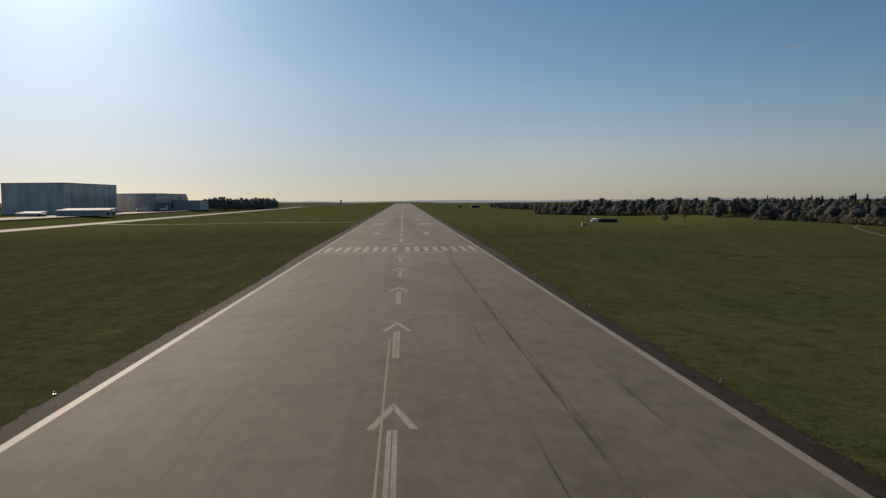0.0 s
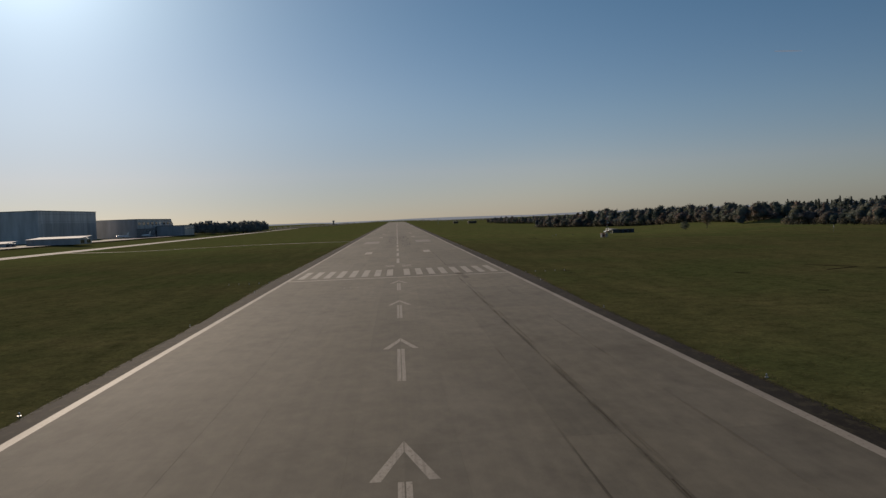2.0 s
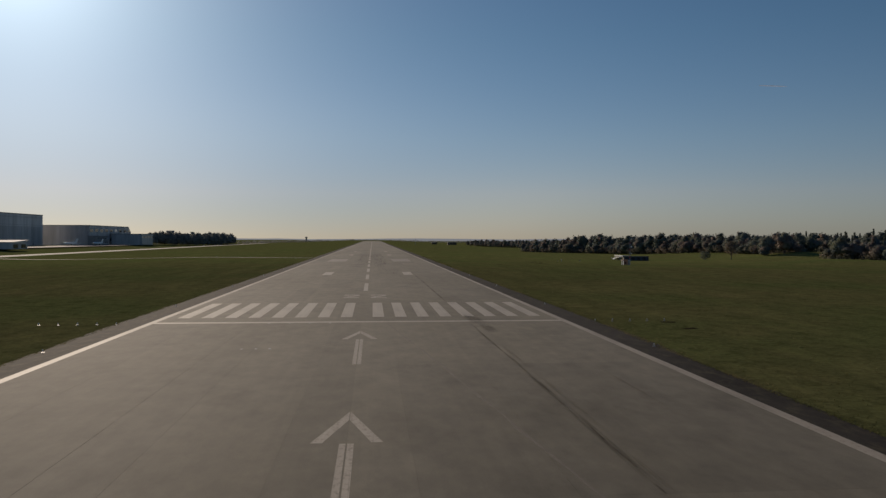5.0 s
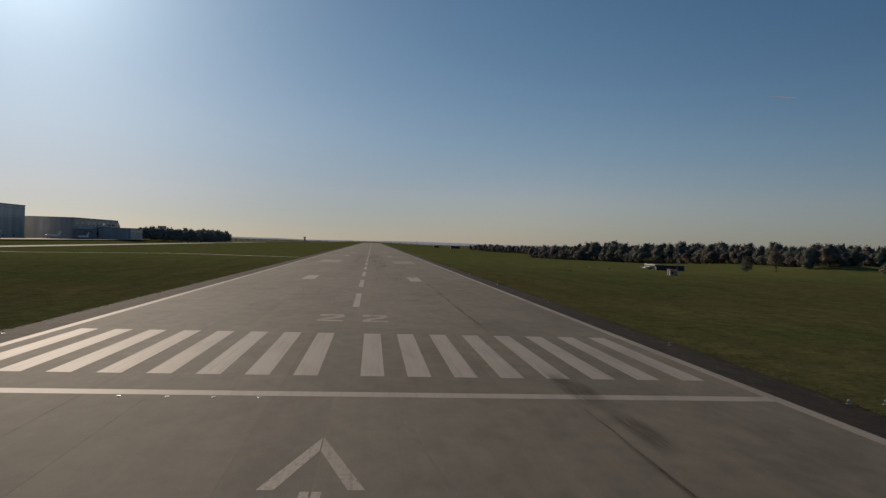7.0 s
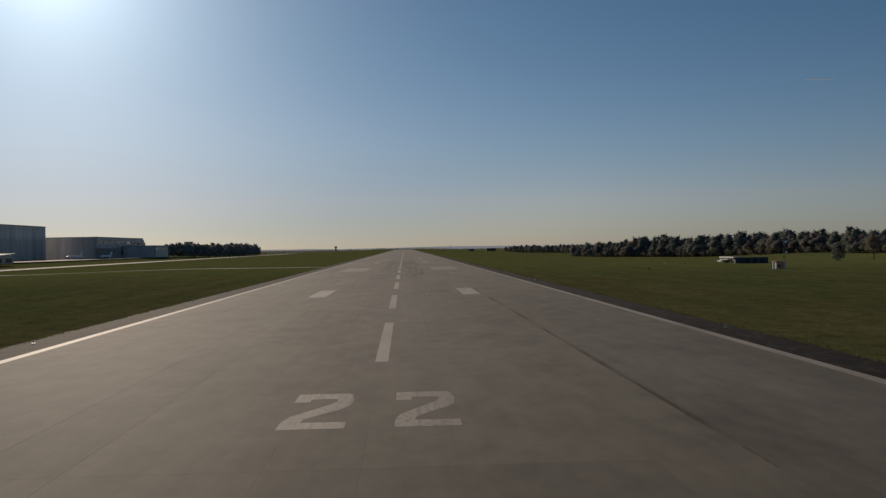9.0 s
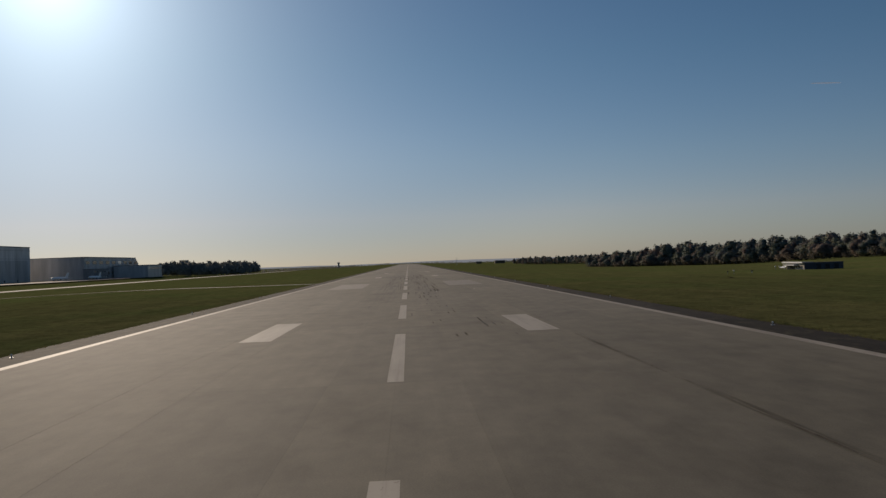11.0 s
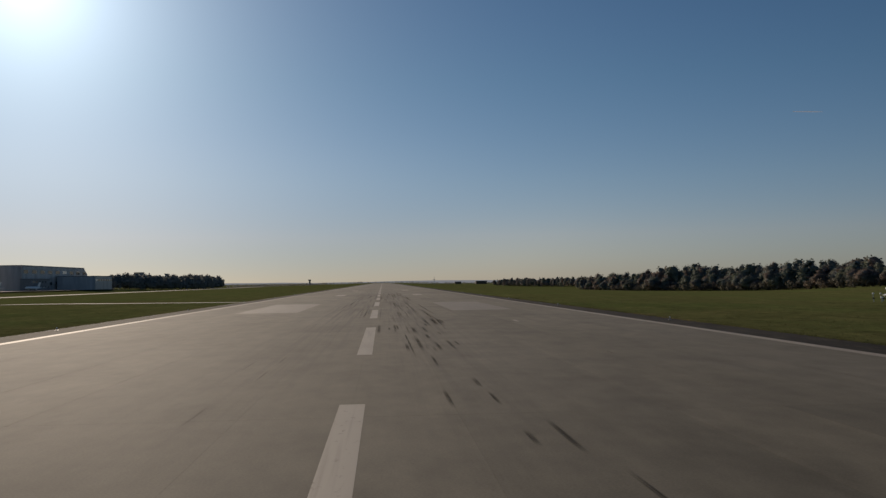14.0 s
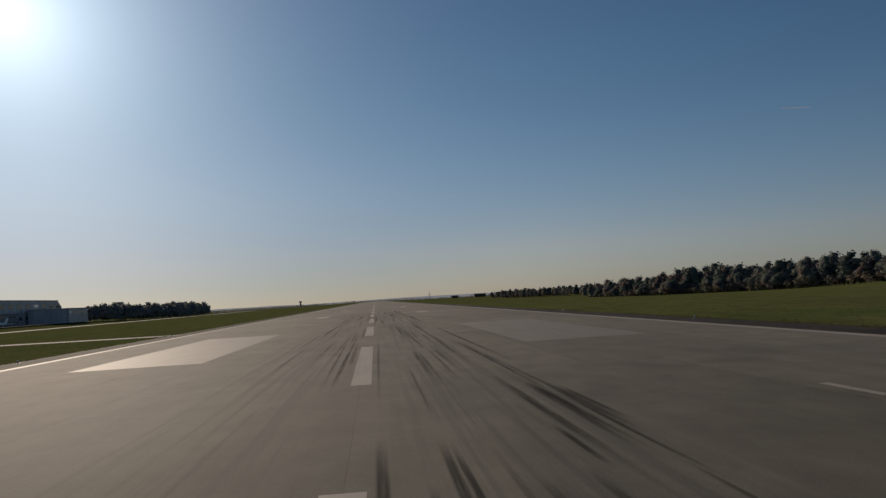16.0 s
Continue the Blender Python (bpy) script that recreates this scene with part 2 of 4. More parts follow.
BLADE = leaves("grass_blades", ((0.2, (0.095, 0.100, 0.044)), (0.55, (0.135, 0.126, 0.062)), (0.9, (0.185, 0.158, 0.092))), 0.48)
BRUSH = leaves("bare_brush", ((0.10, (0.145, 0.155, 0.130)), (0.45, (0.185, 0.175, 0.145)), (0.80, (0.215, 0.178, 0.145))))
NEEDLE = leaves("spruce_needles", ((0.1, (0.100, 0.125, 0.115)), (0.9, (0.135, 0.150, 0.130))), 0.4)
# foliage paled to grey: distance haze is put into the leaf colour
FAR_LEAF = leaves("haze_paled_leaves", ((0.1, (0.30, 0.31, 0.31)), (0.6, (0.33, 0.33, 0.315)), (0.9, (0.35, 0.33, 0.305))), 0.45)
HANGAR = ribbed("blue_grey_cladding", (0.62, 0.61, 0.61), 1.2)
HANGAR_DARK = ribbed("dark_grey_cladding", (0.48, 0.475, 0.475), 1.2)
ROOF = plain("grey_roof_felt", (0.20, 0.205, 0.21), 0.8)
ROOF_WHITE = plain("white_sheet_roofing", (0.50, 0.50, 0.49), 0.8, 0.0, 0.08, 0.3)
WHITE_SHEET = plain("white_painted_sheet", (0.82, 0.82, 0.79), 0.35, 0.1, 0.1)
GLASS_DARK = plain("dark_window_glass", (0.035, 0.042, 0.05), 0.08, 0.0, 0.1)
# pale copy of the window glass, with reflected sky put into its colour
GLASS_BRIGHT = plain("sky_painted_glazing", (0.60, 0.64, 0.68), 0.12, 0.4, 0.1)
STEEL = plain("galvanised_steel", (0.36, 0.37, 0.38), 0.45, 0.7)
WALL_GREY = plain("grey_render_wall", (0.24, 0.24, 0.235), 0.85, scale=0.6)
WALL_DARK = plain("dark_brown_boarding", (0.085, 0.068, 0.052), 0.9, scale=0.6)
WALL_WARM = plain("buff_plaster", (0.36, 0.33, 0.28), 0.85, scale=0.8)
# dark base colour takes in the shade of sides turned from the sun
NAVY = ribbed("shade_dark_navy_sheet", (0.035, 0.045, 0.065), 0.3)
ORANGE = plain("orange_red_paint", (0.50, 0.23, 0.12), 0.6)
RED = plain("red_mast_paint", (0.40, 0.06, 0.04), 0.5)
RUBBER = plain("black_rubber", (0.02, 0.02, 0.02), 0.8)
LAMP_CASE = plain("weathered_lamp_casing", (0.34, 0.33, 0.30), 0.5)
LAMP_GLASS = plain("lamp_glass", (0.75, 0.74, 0.68), 0.1)
SEAL = plain("dark_crack_seal", (0.112, 0.099, 0.077), 0.9, 0.0, 0.45, 1.2)
SEAL.node_tree.nodes["Principled BSDF"].inputs["Specular IOR Level"].default_value = 0.05
OLD_SEAL = plain("weathered_crack_seal", (0.120, 0.103, 0.078), 0.9, 0.0, 0.2, 0.8)
# far hills: a faint emission stands in for the haze of distance
HILL = plain("haze_glow_hills", (0.30, 0.33, 0.36), 0.95, scale=0.004)
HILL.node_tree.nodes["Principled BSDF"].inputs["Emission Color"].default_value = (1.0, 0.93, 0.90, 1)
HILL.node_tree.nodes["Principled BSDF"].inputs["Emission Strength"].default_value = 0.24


def tyre_material(name, least, most, colour=(0.040, 0.037, 0.034)):
    k = Nodes(name, 0.95)
    k.shader.inputs["Specular IOR Level"].default_value = 0.05
    n = world_noise(k, 1.5, 5, (6.0, 0.12, 1), 0.7)
    spread = k.n.new("ShaderNodeSeparateXYZ")
    k.l.new(k.n.new("ShaderNodeTexCoord").outputs["Generated"], spread.inputs[0])
    side = k.span(k.math("ABSOLUTE", k.math("SUBTRACT", spread.outputs[0], 0.5)), 0.18, 0.5, 1.0, 0.0)
    ends = k.span(k.math("ABSOLUTE", k.math("SUBTRACT", spread.outputs[1], 0.5)), 0.05, 0.5, 1.0, 0.0)
    dense = k.math("MULTIPLY", k.math("MULTIPLY", side, ends), k.span(n, 0.32, 0.58, least, most))
    clear = k.n.new("ShaderNodeBsdfTransparent")
    mixer = k.n.new("ShaderNodeMixShader")
    k.l.new(dense, mixer.inputs[0])
    k.l.new(clear.outputs[0], mixer.inputs[1])
    k.l.new(k.shader.outputs[0], mixer.inputs[2])
    k.l.new(mixer.outputs[0], k.n["Material Output"].inputs["Surface"])
    return k.done(colour)


TYRE = tyre_material("tyre_rubber_smear", 0.20, 0.64)
TYRE_FAINT = tyre_material("faint_tyre_rubber", 0.06, 0.36)
SMEAR = tyre_material("dull_seam_smear", 0.0, 0.40, (0.085, 0.074, 0.056))
PALE_SMEAR = tyre_material("pale_seam_border", 0.0, 0.30, (0.235, 0.205, 0.155))


# ---- mesh helpers ----
def part(name, bm, material, parent=None, label=""):
    """Links a bmesh as one mesh object, under a thing or a part where one is given."""
    me = bpy.data.meshes.new(name)
    bm.to_mesh(me)
    bm.free()
    me.materials.append(material)
    ob = new(name, me)
    ob.parent = parent
    return tagged(ob, label)


def shared(name, me, parent, place=None, label=""):
    ob = new(name, me)
    ob.parent = parent
    if place is not None:
        ob.matrix_basis = place
    return tagged(ob, label)


def thing(name, place, label, category, group="", kind=""):
    ob = new(name)
    ob.empty_display_size = 0.5
    ob.matrix_basis = place
    return tagged(ob, label, category, group, kind)


def box(bm, x0, x1, y0, y1, z0, z1, bevel=0.0):
    vs = [bm.verts.new((x, y, z)) for z in (z0, z1) for x, y in ((x0, y0), (x1, y0), (x1, y1), (x0, y1))]
    fs = [bm.faces.new([vs[i] for i in q]) for q in ((3, 2, 1, 0), (4, 5, 6, 7), (0, 1, 5, 4), (1, 2, 6, 5), (2, 3, 7, 6), (3, 0, 4, 7))]
    if bevel:
        es = list({e for f in fs for e in f.edges})
        bmesh.ops.bevel(bm, geom=es, offset=bevel, segments=1, affect="EDGES")
    return bm


def rod(bm, a, b, r0, r1, n=8):
    """A tapered round bar from a to b."""
    a, b = Vector(a), Vector(b)
    q = (b - a).to_track_quat("Z", "Y")
    rings = []
    for c, r in ((a, r0), (b, r1)):
        rings.append([bm.verts.new(c + q @ Vector((r * math.cos(t), r * math.sin(t), 0))) for t in (2 * math.pi * i / n for i in range(n))])
    for i in range(n):
        bm.faces.new((rings[0][i], rings[0][(i + 1) % n], rings[1][(i + 1) % n], rings[1][i]))
    bm.faces.new(rings[0][::-1])
    bm.faces.new(rings[1])
    return bm


def sheet(bm, pts, z0, z1):
    """A flat plate with the given outline, from z0 up to z1."""
    lo, hi = [bm.verts.new((x, y, z0)) for x, y in pts], [bm.verts.new((x, y, z1)) for x, y in pts]
    bm.faces.new(hi)
    for i in range(len(pts)):
        j = (i + 1) % len(pts)
        bm.faces.new((lo[i], lo[j], hi[j], hi[i]))
    return bm


def smooth(a, b, v):
    t = min(1.0, max(0.0, (v - a) / (b - a)))
    return t * t * (3 - 2 * t)


def land(x, y):
    """The height of the ground: a flat runway strip, a shallow dip to either side."""
    if x > 0:
        z = -7.0 * min(1, max(0, (x - 50) / 195)) * smooth(-30, 760, y)
        z += 4.8 * math.exp(-((x - 350) / 75) ** 2 - ((y - 645) / 125) ** 2)
        z += 3.2 * math.exp(-((x - 268) / 55) ** 2 - ((y - 345) / 110) ** 2)
        z += 5.6 * math.exp(-((x - 345) / 52) ** 2 - ((y - 492) / 55) ** 2)
        z -= 0.55 * math.exp(-((x - 140) / 60) ** 2 - ((y - 378) / 70) ** 2)
        z -= 2.6 * math.exp(-((x - 230) / 60) ** 2 - ((y - 1045) / 80) ** 2)
        return z - 0.07 + 6 * smooth(600, 1700, x)
    z = -4.0 * smooth(70, 260, -x) + 4.0 * smooth(350, 460, -x)
    return z - 0.07


# ---- ground ----
def steps(*runs):
    out = []
    for a, b, n in runs:
        out += [a + (b - a) * i / n for i in range(n)]
    return out + [runs[-1][1]]


gx = steps((-5200, -1200, 8), (-1200, -480, 12), (-480, -60, 24), (-60, -36, 2), (-36, 36, 4), (36, 60, 2), (60, 520, 40), (520, 1500, 12), (1500, 5200, 8))
gy = steps((-2400, -500, 6), (-500, 100, 16), (100, 1200, 50), (1200, 2400, 16), (2400, 5400, 8))
verts = [(x, y, land(x, y)) for y in gy for x in gx]
nx = len(gx)
faces = [(j * nx + i, j * nx + i + 1, (j + 1) * nx + i + 1, (j + 1) * nx + i) for j in range(len(gy) - 1) for i in range(nx - 1)]
me = bpy.data.meshes.new("ground")
me.from_pydata(verts, [], faces)
me.materials.append(GRASS)
for p in me.polygons:
    p.use_smooth = True
tagged(new("ground", me), "short olive green autumn airfield grass", "grass", kind="structure")

# ---- runway ----
HALF, LINE = 30.0, 29.5
END = 3150.0
runway = thing("runway", pose(0, 0, 0), "worn grey runway pavement with joints and faded markings", "runway", kind="structure")
bm = bmesh.new()
box(bm, -HALF, HALF, -900, END, -0.30, -0.035)
part("joint_bed", bm, JOINT, runway, "dark sealant in the pavement joints")
bm = bmesh.new()
for side in (-1, 1):
    last = None
    for i in range(2027):
        y = -900 + 2.0 * i
        wide = 2.5 + 1.7 * smooth(-90, 0, y) + 0.30 * noise.noise(Vector((y * 0.06, side * 3.0, 0))) + 0.30 * noise.noise(Vector((y * 0.31, side * 7.0, 0))) + 0.22 * noise.noise(Vector((y * 0.83, side * 11.0, 0)))
        now = [bm.verts.new((side * (HALF + x), y, z)) for x, z in ((0.01, -0.30), (0.01, -0.012), (wide, -0.045), (wide + 0.1, -0.30))]
        if last:
            for j in range(3):
                bm.faces.new((last[j], last[j + 1], now[j + 1], now[j]))
        last = now
bmesh.ops.recalc_face_normals(bm, faces=bm.faces)
part("shoulder", bm, SHOULDER, runway, "dark asphalt shoulder strip with ragged outer edge")


def slab_mesh(x0, x1, gap0, gap1, length):
    bm = bmesh.new()
    box(bm, x0 + gap0, x1 - gap1, 0.006, length - 0.006, -0.2, 0.0)
    m = bpy.data.meshes.new("slab")
    bm.to_mesh(m)
    bm.free()
    m.materials.append(RUNWAY)
    return m


seams = ((-30, 0), (-22.5, 0.005), (-15.3, 0.008), (-11.25, 0.005), (-3.75, 0.002), (0, 0.0015), (3.75, 0.002), (11.25, 0.005), (15.3, 0.008), (22.5, 0.005), (30, 0))
for (x0, g0), (x1, g1) in zip(seams, seams[1:]):
    near_slab, far_slab = slab_mesh(x0, x1, g0, g1, 40), slab_mesh(x0, x1, g0, g1, 300)
    for k in range(24):
        shared("slab", near_slab, runway, pose(0, -440 + 40 * k, 0))
    for k in range(8):
        shared("slab", far_slab, runway, pose(0, 520 + 300 * k, 0))
    shared("slab", far_slab, runway, pose(0, -740, 0))

# ---- painted markings ----
Z0, Z1 = 0.0, 0.004


def mark(name, pts, material, label="", lift=0.0):
    bm = bmesh.new()
    sheet(bm, pts, Z0 + lift, Z1 + lift)
    return part(name, bm, material, runway, label)


def strip(name, x0, x1, y0, y1, material, label="", lift=0.0):
    return mark(name, ((x0, y0), (x1, y0), (x1, y1), (x0, y1)), material, label, lift)


for side in (-1, 1):
    strip("edge_line", side * LINE - 0.45, side * LINE + 0.45, -900, END - 40, EDGE, "worn white runway edge line")
strip("threshold_bar", -LINE + 0.47, LINE - 0.47, -0.7, 0.9, WHITE, "white bar across the runway at the threshold")
for side in (-1, 1):
    for i in range(8):
        a = 1.55 + 3.46 * i
        x0, x1 = sorted((side * a, side * (a + 1.75)))
        strip("threshold_stripe", x0, x1, 7.2, 34.4, WHITE, "broad white threshold stripe")

dash = None
for k in range(58):
    y = 68.7 + 51.7 * k
    if dash is None:
        bm = bmesh.new()
        sheet(bm, ((-0.48, 0), (0.48, 0), (0.48, 30.8), (-0.48, 30.8)), Z0, Z1)
        dash = part("centreline_dash", bm, WHITE, runway, "worn white centreline dash")
        dash.matrix_basis = pose(0, y, 0)
    else:
        shared("centreline_dash", dash.data, runway, pose(0, y, 0), "worn white centreline dash")

for k in range(9):
    tip = -11.4 - 49.2 * k
    for side in (-1, 1):
        mark("arrow_arm", [(side * x, tip + y) for x, y in ((0.03, 0), (0.03, -2.6), (1.45, -8.6), (2.15, -8.6))][::side], FADED, "faded white arm of a displaced threshold arrow")
        x0, x1 = sorted((side * 0.05, side * 0.43))
        strip("arrow_shaft", x0, x1, tip - 28, tip - 8.8, FADED, "faded white shaft line of a displaced threshold arrow")
strip("guide_line", -1.02, -0.82, -420, -174, YELLOW, "narrow faded yellow guide line", 0.003)


def digit(x):
    """A runway figure 2, nine metres long, of four painted strokes."""
    y0, w = 47.0, 3.15
    bm = bmesh.new()
    sheet(bm, ((x, y0), (x + w, y0), (x + w, y0 + 1.4), (x + 0.95, y0 + 1.45), (x, y0 + 1.45)), Z0, Z1)
    stroke = ((0.0, 1.47), (0.95, 1.47), (1.05, 2.2), (1.75, 3.3), (2.7, 4.5), (3.1, 5.5), (3.2, 7.0), (3.05, 8.6), (2.8, 9.0), (0.0, 9.0),
              (0.0, 6.6), (0.85, 6.6), (0.85, 7.4), (2.3, 7.4), (2.35, 6.7), (2.05, 5.9), (0.9, 4.0), (0.2, 2.7))
    sheet(bm, [(x + a, y0 + b) for a, b in stroke], Z0, Z1)
    part("painted_digit", bm, FADED, runway, "white painted runway figure 2")


digit(-4.3)
digit(1.2)
for side in (-1, 1):
    x0, x1 = sorted((side * 11.85, side * 14.85))
    strip("touchdown_mark", x0, x1, 149.3, 171.3, WHITE, "solid white touchdown zone mark")
    x0, x1 = sorted((side * 12.0, side * 21.5))
    strip("aiming_point", x0, x1, 299, 349, PALE, "pale worn aiming point rectangle")
    for y in (449, 599):
        x0, x1 = sorted((side * 11.85, side * 14.85))
        strip("touchdown_mark", x0, x1, y, y + 22, FADED, "faded touchdown zone mark")
strip("paint_scrap", 16.0, 16.35, 261.6, 265.2, FADED, "scrap of old white paint")

# dark sealed curve that leaves the centreline before the threshold
bend = [(15.3 - 12.0 * ((y + 116) / 116) ** 1.15 + 0.35 * noise.noise(Vector((y * 0.11, 4, 0))) + 0.10 * noise.noise(Vector((y * 0.43, 4, 0))), 0.11 + 0.13 * noise.noise(Vector((y * 0.17, 6, 0))), y) for y in range(-116, 0, 2)]
bm = bmesh.new()
for (xa, wa, ya), (xb, wb, yb) in zip(bend, bend[1:]):
    if min(wa, wb) > 0.03:
        sheet(bm, ((xa - wa, ya), (xa + wa, ya), (xb + wb, yb), (xb - wb, yb)), 0.0, 0.005)
part("sealed_seam", bm, OLD_SEAL, runway, "dark sealed seam curving over the pavement")
line = [(15.35 + 0.16 * noise.noise(Vector((y * 0.13, 1, 0))) + 0.07 * noise.noise(Vector((y * 0.6, 1, 0))),
         0.045 - 0.035 * smooth(60, 300, y) + 0.09 * noise.noise(Vector((y * 0.21, 9, 0))) + 0.05 * noise.noise(Vector((y * 0.9, 5, 0))), 0.5 * y) for y in range(-880, 960, 3)]
bm = bmesh.new()
for (xa, wa, ya), (xb, wb, yb) in zip(line, line[1:]):
    if min(wa, wb) > 0.02 and not 288 < ya < 352 and not -1 < yb < 36:
        sheet(bm, ((xa - wa, ya), (xa + wa, ya), (xb + wb, yb), (xb - wb, yb)), 0.0, 0.0052)
part("sealed_seam", bm, SEAL, runway, "dark broken sealed seam along the pavement")

for x, y, w, length in ((16.6, -4.5, 2.8, 13.0), (16.2, 3.5, 1.6, 7.0), (17.0, -16.0, 2.0, 14.0)):
    mark("seam_smear", ((x - w / 2, y), (x + w / 2, y), (x + w / 2, y + length), (x - w / 2, y + length)), SMEAR, "broad dull stain over the pavement joint", 0.0055)
# dull, broad and broken smears of old sealant and dust along the lane joints
rng = random.Random(7)
for lane, wide, mats, last in ((15.4, 0.62, (SMEAR,), 130), (15.95, 0.50, (PALE_SMEAR,), 20), (11.25, 0.30, (SMEAR, PALE_SMEAR), -10), (22.5, 0.34, (SMEAR, PALE_SMEAR), -10)):
    y = -430.0
    while y < last:
        length = rng.uniform(9, 34)
        x, w = lane + rng.uniform(-0.12, 0.12), wide * rng.uniform(0.6, 1.2)
        lean = rng.uniform(-0.15, 0.15)
        if (abs(lane) > 15 and abs(lane) < 22 or rng.random() < 0.45) and not (y < 36 and y + length > -2):
            mark("seam_smear", ((x - w / 2, y), (x + w / 2, y), (x + w / 2 + lean, y + length), (x - w / 2 + lean, y + length)), rng.choice(mats), "dull worn smear along a pavement joint", 0.0015)
        y += length * rng.uniform(0.7, 1.1)

# tyre marks: long streaks of rubber right and left of the centreline
rng = random.Random(4)
streaks = [(7.0, 261.8, 9.3, 0.36), (6.9, 257.1, 13.6, 0.5), (7.58, 260.3, 10, 0.40), (6.0, 256.3, 18, 0.34), (7.4, 254.3, 12.6, 0.2), (4.1, 245.0, 8.6, 0.42), (5.15, 245.2, 9, 0.32),
           (1.8, 249.8, 4.2, 0.26), (2.38, 249.5, 9, 0.28), (0.82, 245, 14, 0.34), (3.88, 226.5, 12, 0.34), (5.07, 226, 7.5, 0.32), (4.88, 237.5, 5, 0.34), (6.08, 227, 8.2, 0.30),
           (6.6, 230.2, 4, 0.22), (2.87, 226, 6.5, 0.28), (2.6, 250.3, 7.7, 0.2), (5.65, 255.5, 5, 0.24), (7.9, 261.5, 8, 0.3)]
streaks += [(8.75, 156.5, 12.5, 0.18), (8.85, 156, 4.5, 0.30), (5.15, 146.2, 2.8, 0.30), (6.05, 147, 3.7, 0.28), (8.85, 164.5, 5, 0.22), (9.75, 157, 4.5, 0.2), (9.75, 166.5, 3, 0.16), (6.88, 180, 5, 0.24),
            (5.97, 178, 4, 0.22), (3.95, 185, 3, 0.22), (3.5, 162.6, 3.2, 0.18), (1.2, 176.5, 6, 0.22), (4.42, 165.5, 3, 0.2), (3.7, 202, 4, 0.22), (5.38, 207.3, 3, 0.24), (6.5, 193.7, 4.4, 0.26), (5.46, 194.6, 2, 0.24),
            (6.98, 186, 5, 0.18), (5.5, 202.3, 3, 0.18), (4.12, 216, 6, 0.18), (3.18, 223, 20, 0.13)]
heavy = len(streaks)
for x, y, length, w in ((10.62, 157.5, 3, 0.2), (4.2, 227, 3, 0.18), (4.64, 225.5, 3.5, 0.22), (3.1, 238, 4, 0.16), (3.5, 244, 13, 0.18), (2.3, 245, 5, 0.22), (6.1, 241.5, 4, 0.24), (7.2, 249.5, 5.5, 0.2), (10.5, 146, 2, 0.2)):
    streaks.append((x, y, length, w))
for k in range(120):
    side = 1 if rng.random() < 0.72 else -1
    lane = rng.choice((0.8, 1.6, 2.6, 3.6, 4.4, 5.2, 6.1, 6.9, 7.3, 8.1))
    streaks.append((side * (lane + rng.uniform(-0.3, 0.3)), 262 + 210 * rng.random() ** 0.9, rng.uniform(16, 50), rng.uniform(0.14, 0.34)))
for k in range(4):
    streaks.append((-rng.uniform(1, 8), rng.uniform(190, 240), rng.uniform(3, 6), rng.uniform(0.08, 0.13)))
for k, (x, y, length, w) in enumerate(streaks):
    y, length = y - length * 0.2, length * 1.4
    lean = rng.uniform(-0.006, 0.006) * length
    pts = ((x - w / 2, y), (x + w / 2, y), (x + w / 2 + lean, y + length), (x - w / 2 + lean, y + length))
    mark("tyre_mark", pts, TYRE if k < heavy else TYRE_FAINT, "black streak of tyre rubber", 0.001 + 0.00002 * k)

# ---- taxiways on the left ----
def road(name, pts, width, material, label, lift=0.06):
    bm = bmesh.new()
    rows_ = []
    fine = []
    for (xa, ya), (xb, yb) in zip(pts, pts[1:]):
        n = max(1, int(math.hypot(xb - xa, yb - ya) / 12))
        fine += [(xa + (xb - xa) * i / n, ya + (yb - ya) * i / n) for i in range(n)]
    fine.append(pts[-1])
    for i, (x, y) in enumerate(fine):
        xa, ya = fine[max(0, i - 1)]
        xb, yb = fine[min(len(fine) - 1, i + 1)]
        d = Vector((xb - xa, yb - ya)).normalized()
        s = Vector((-d.y, d.x)) * width / 2
        rows_.append([bm.verts.new((x + f * s.x, y + f * s.y, max(land(x + f * s.x, y + f * s.y), land(x, y)) + lift)) for f in (1, 0.33, -0.33, -1)])
    for a, b in zip(rows_, rows_[1:]):
        for i in range(3):
            bm.faces.new((a[i], a[i + 1], b[i + 1], b[i]))
    return tagged(part(name, bm, material), label, "taxiway", kind="structure")


road("taxiway_1", ((-312, -500), (-312, 900), (-318, 2400)), 26, CONCRETE, "pale concrete taxiway beside the grass strip")
road("taxiway_2", ((-32.6, 379), (-70, 388), (-160, 440), (-300, 536)), 6, CONCRETE, "pale concrete link between runway and taxiway", 0.05)
road("apron_1", ((-445, 500), (-430, 1500)), 60, CONCRETE, "pale concrete apron before the hangars", 0.08)

EARTH = plain("dark_bare_earth", (0.034, 0.028, 0.019), 0.95, 0.0, 0.4, 1.5)
EARTH.node_tree.nodes["Principled BSDF"].inputs["Specular IOR Level"].default_value = 0.0
PATH = plain("pale_trodden_earth", (0.140, 0.130, 0.082), 0.95, 0.0, 0.3, 0.7)
road("path_1", ((206, 40), (236, 110), (278, 205), (312, 258)), 1.4, PATH, "pale trodden earth path in the grass", 0.05)
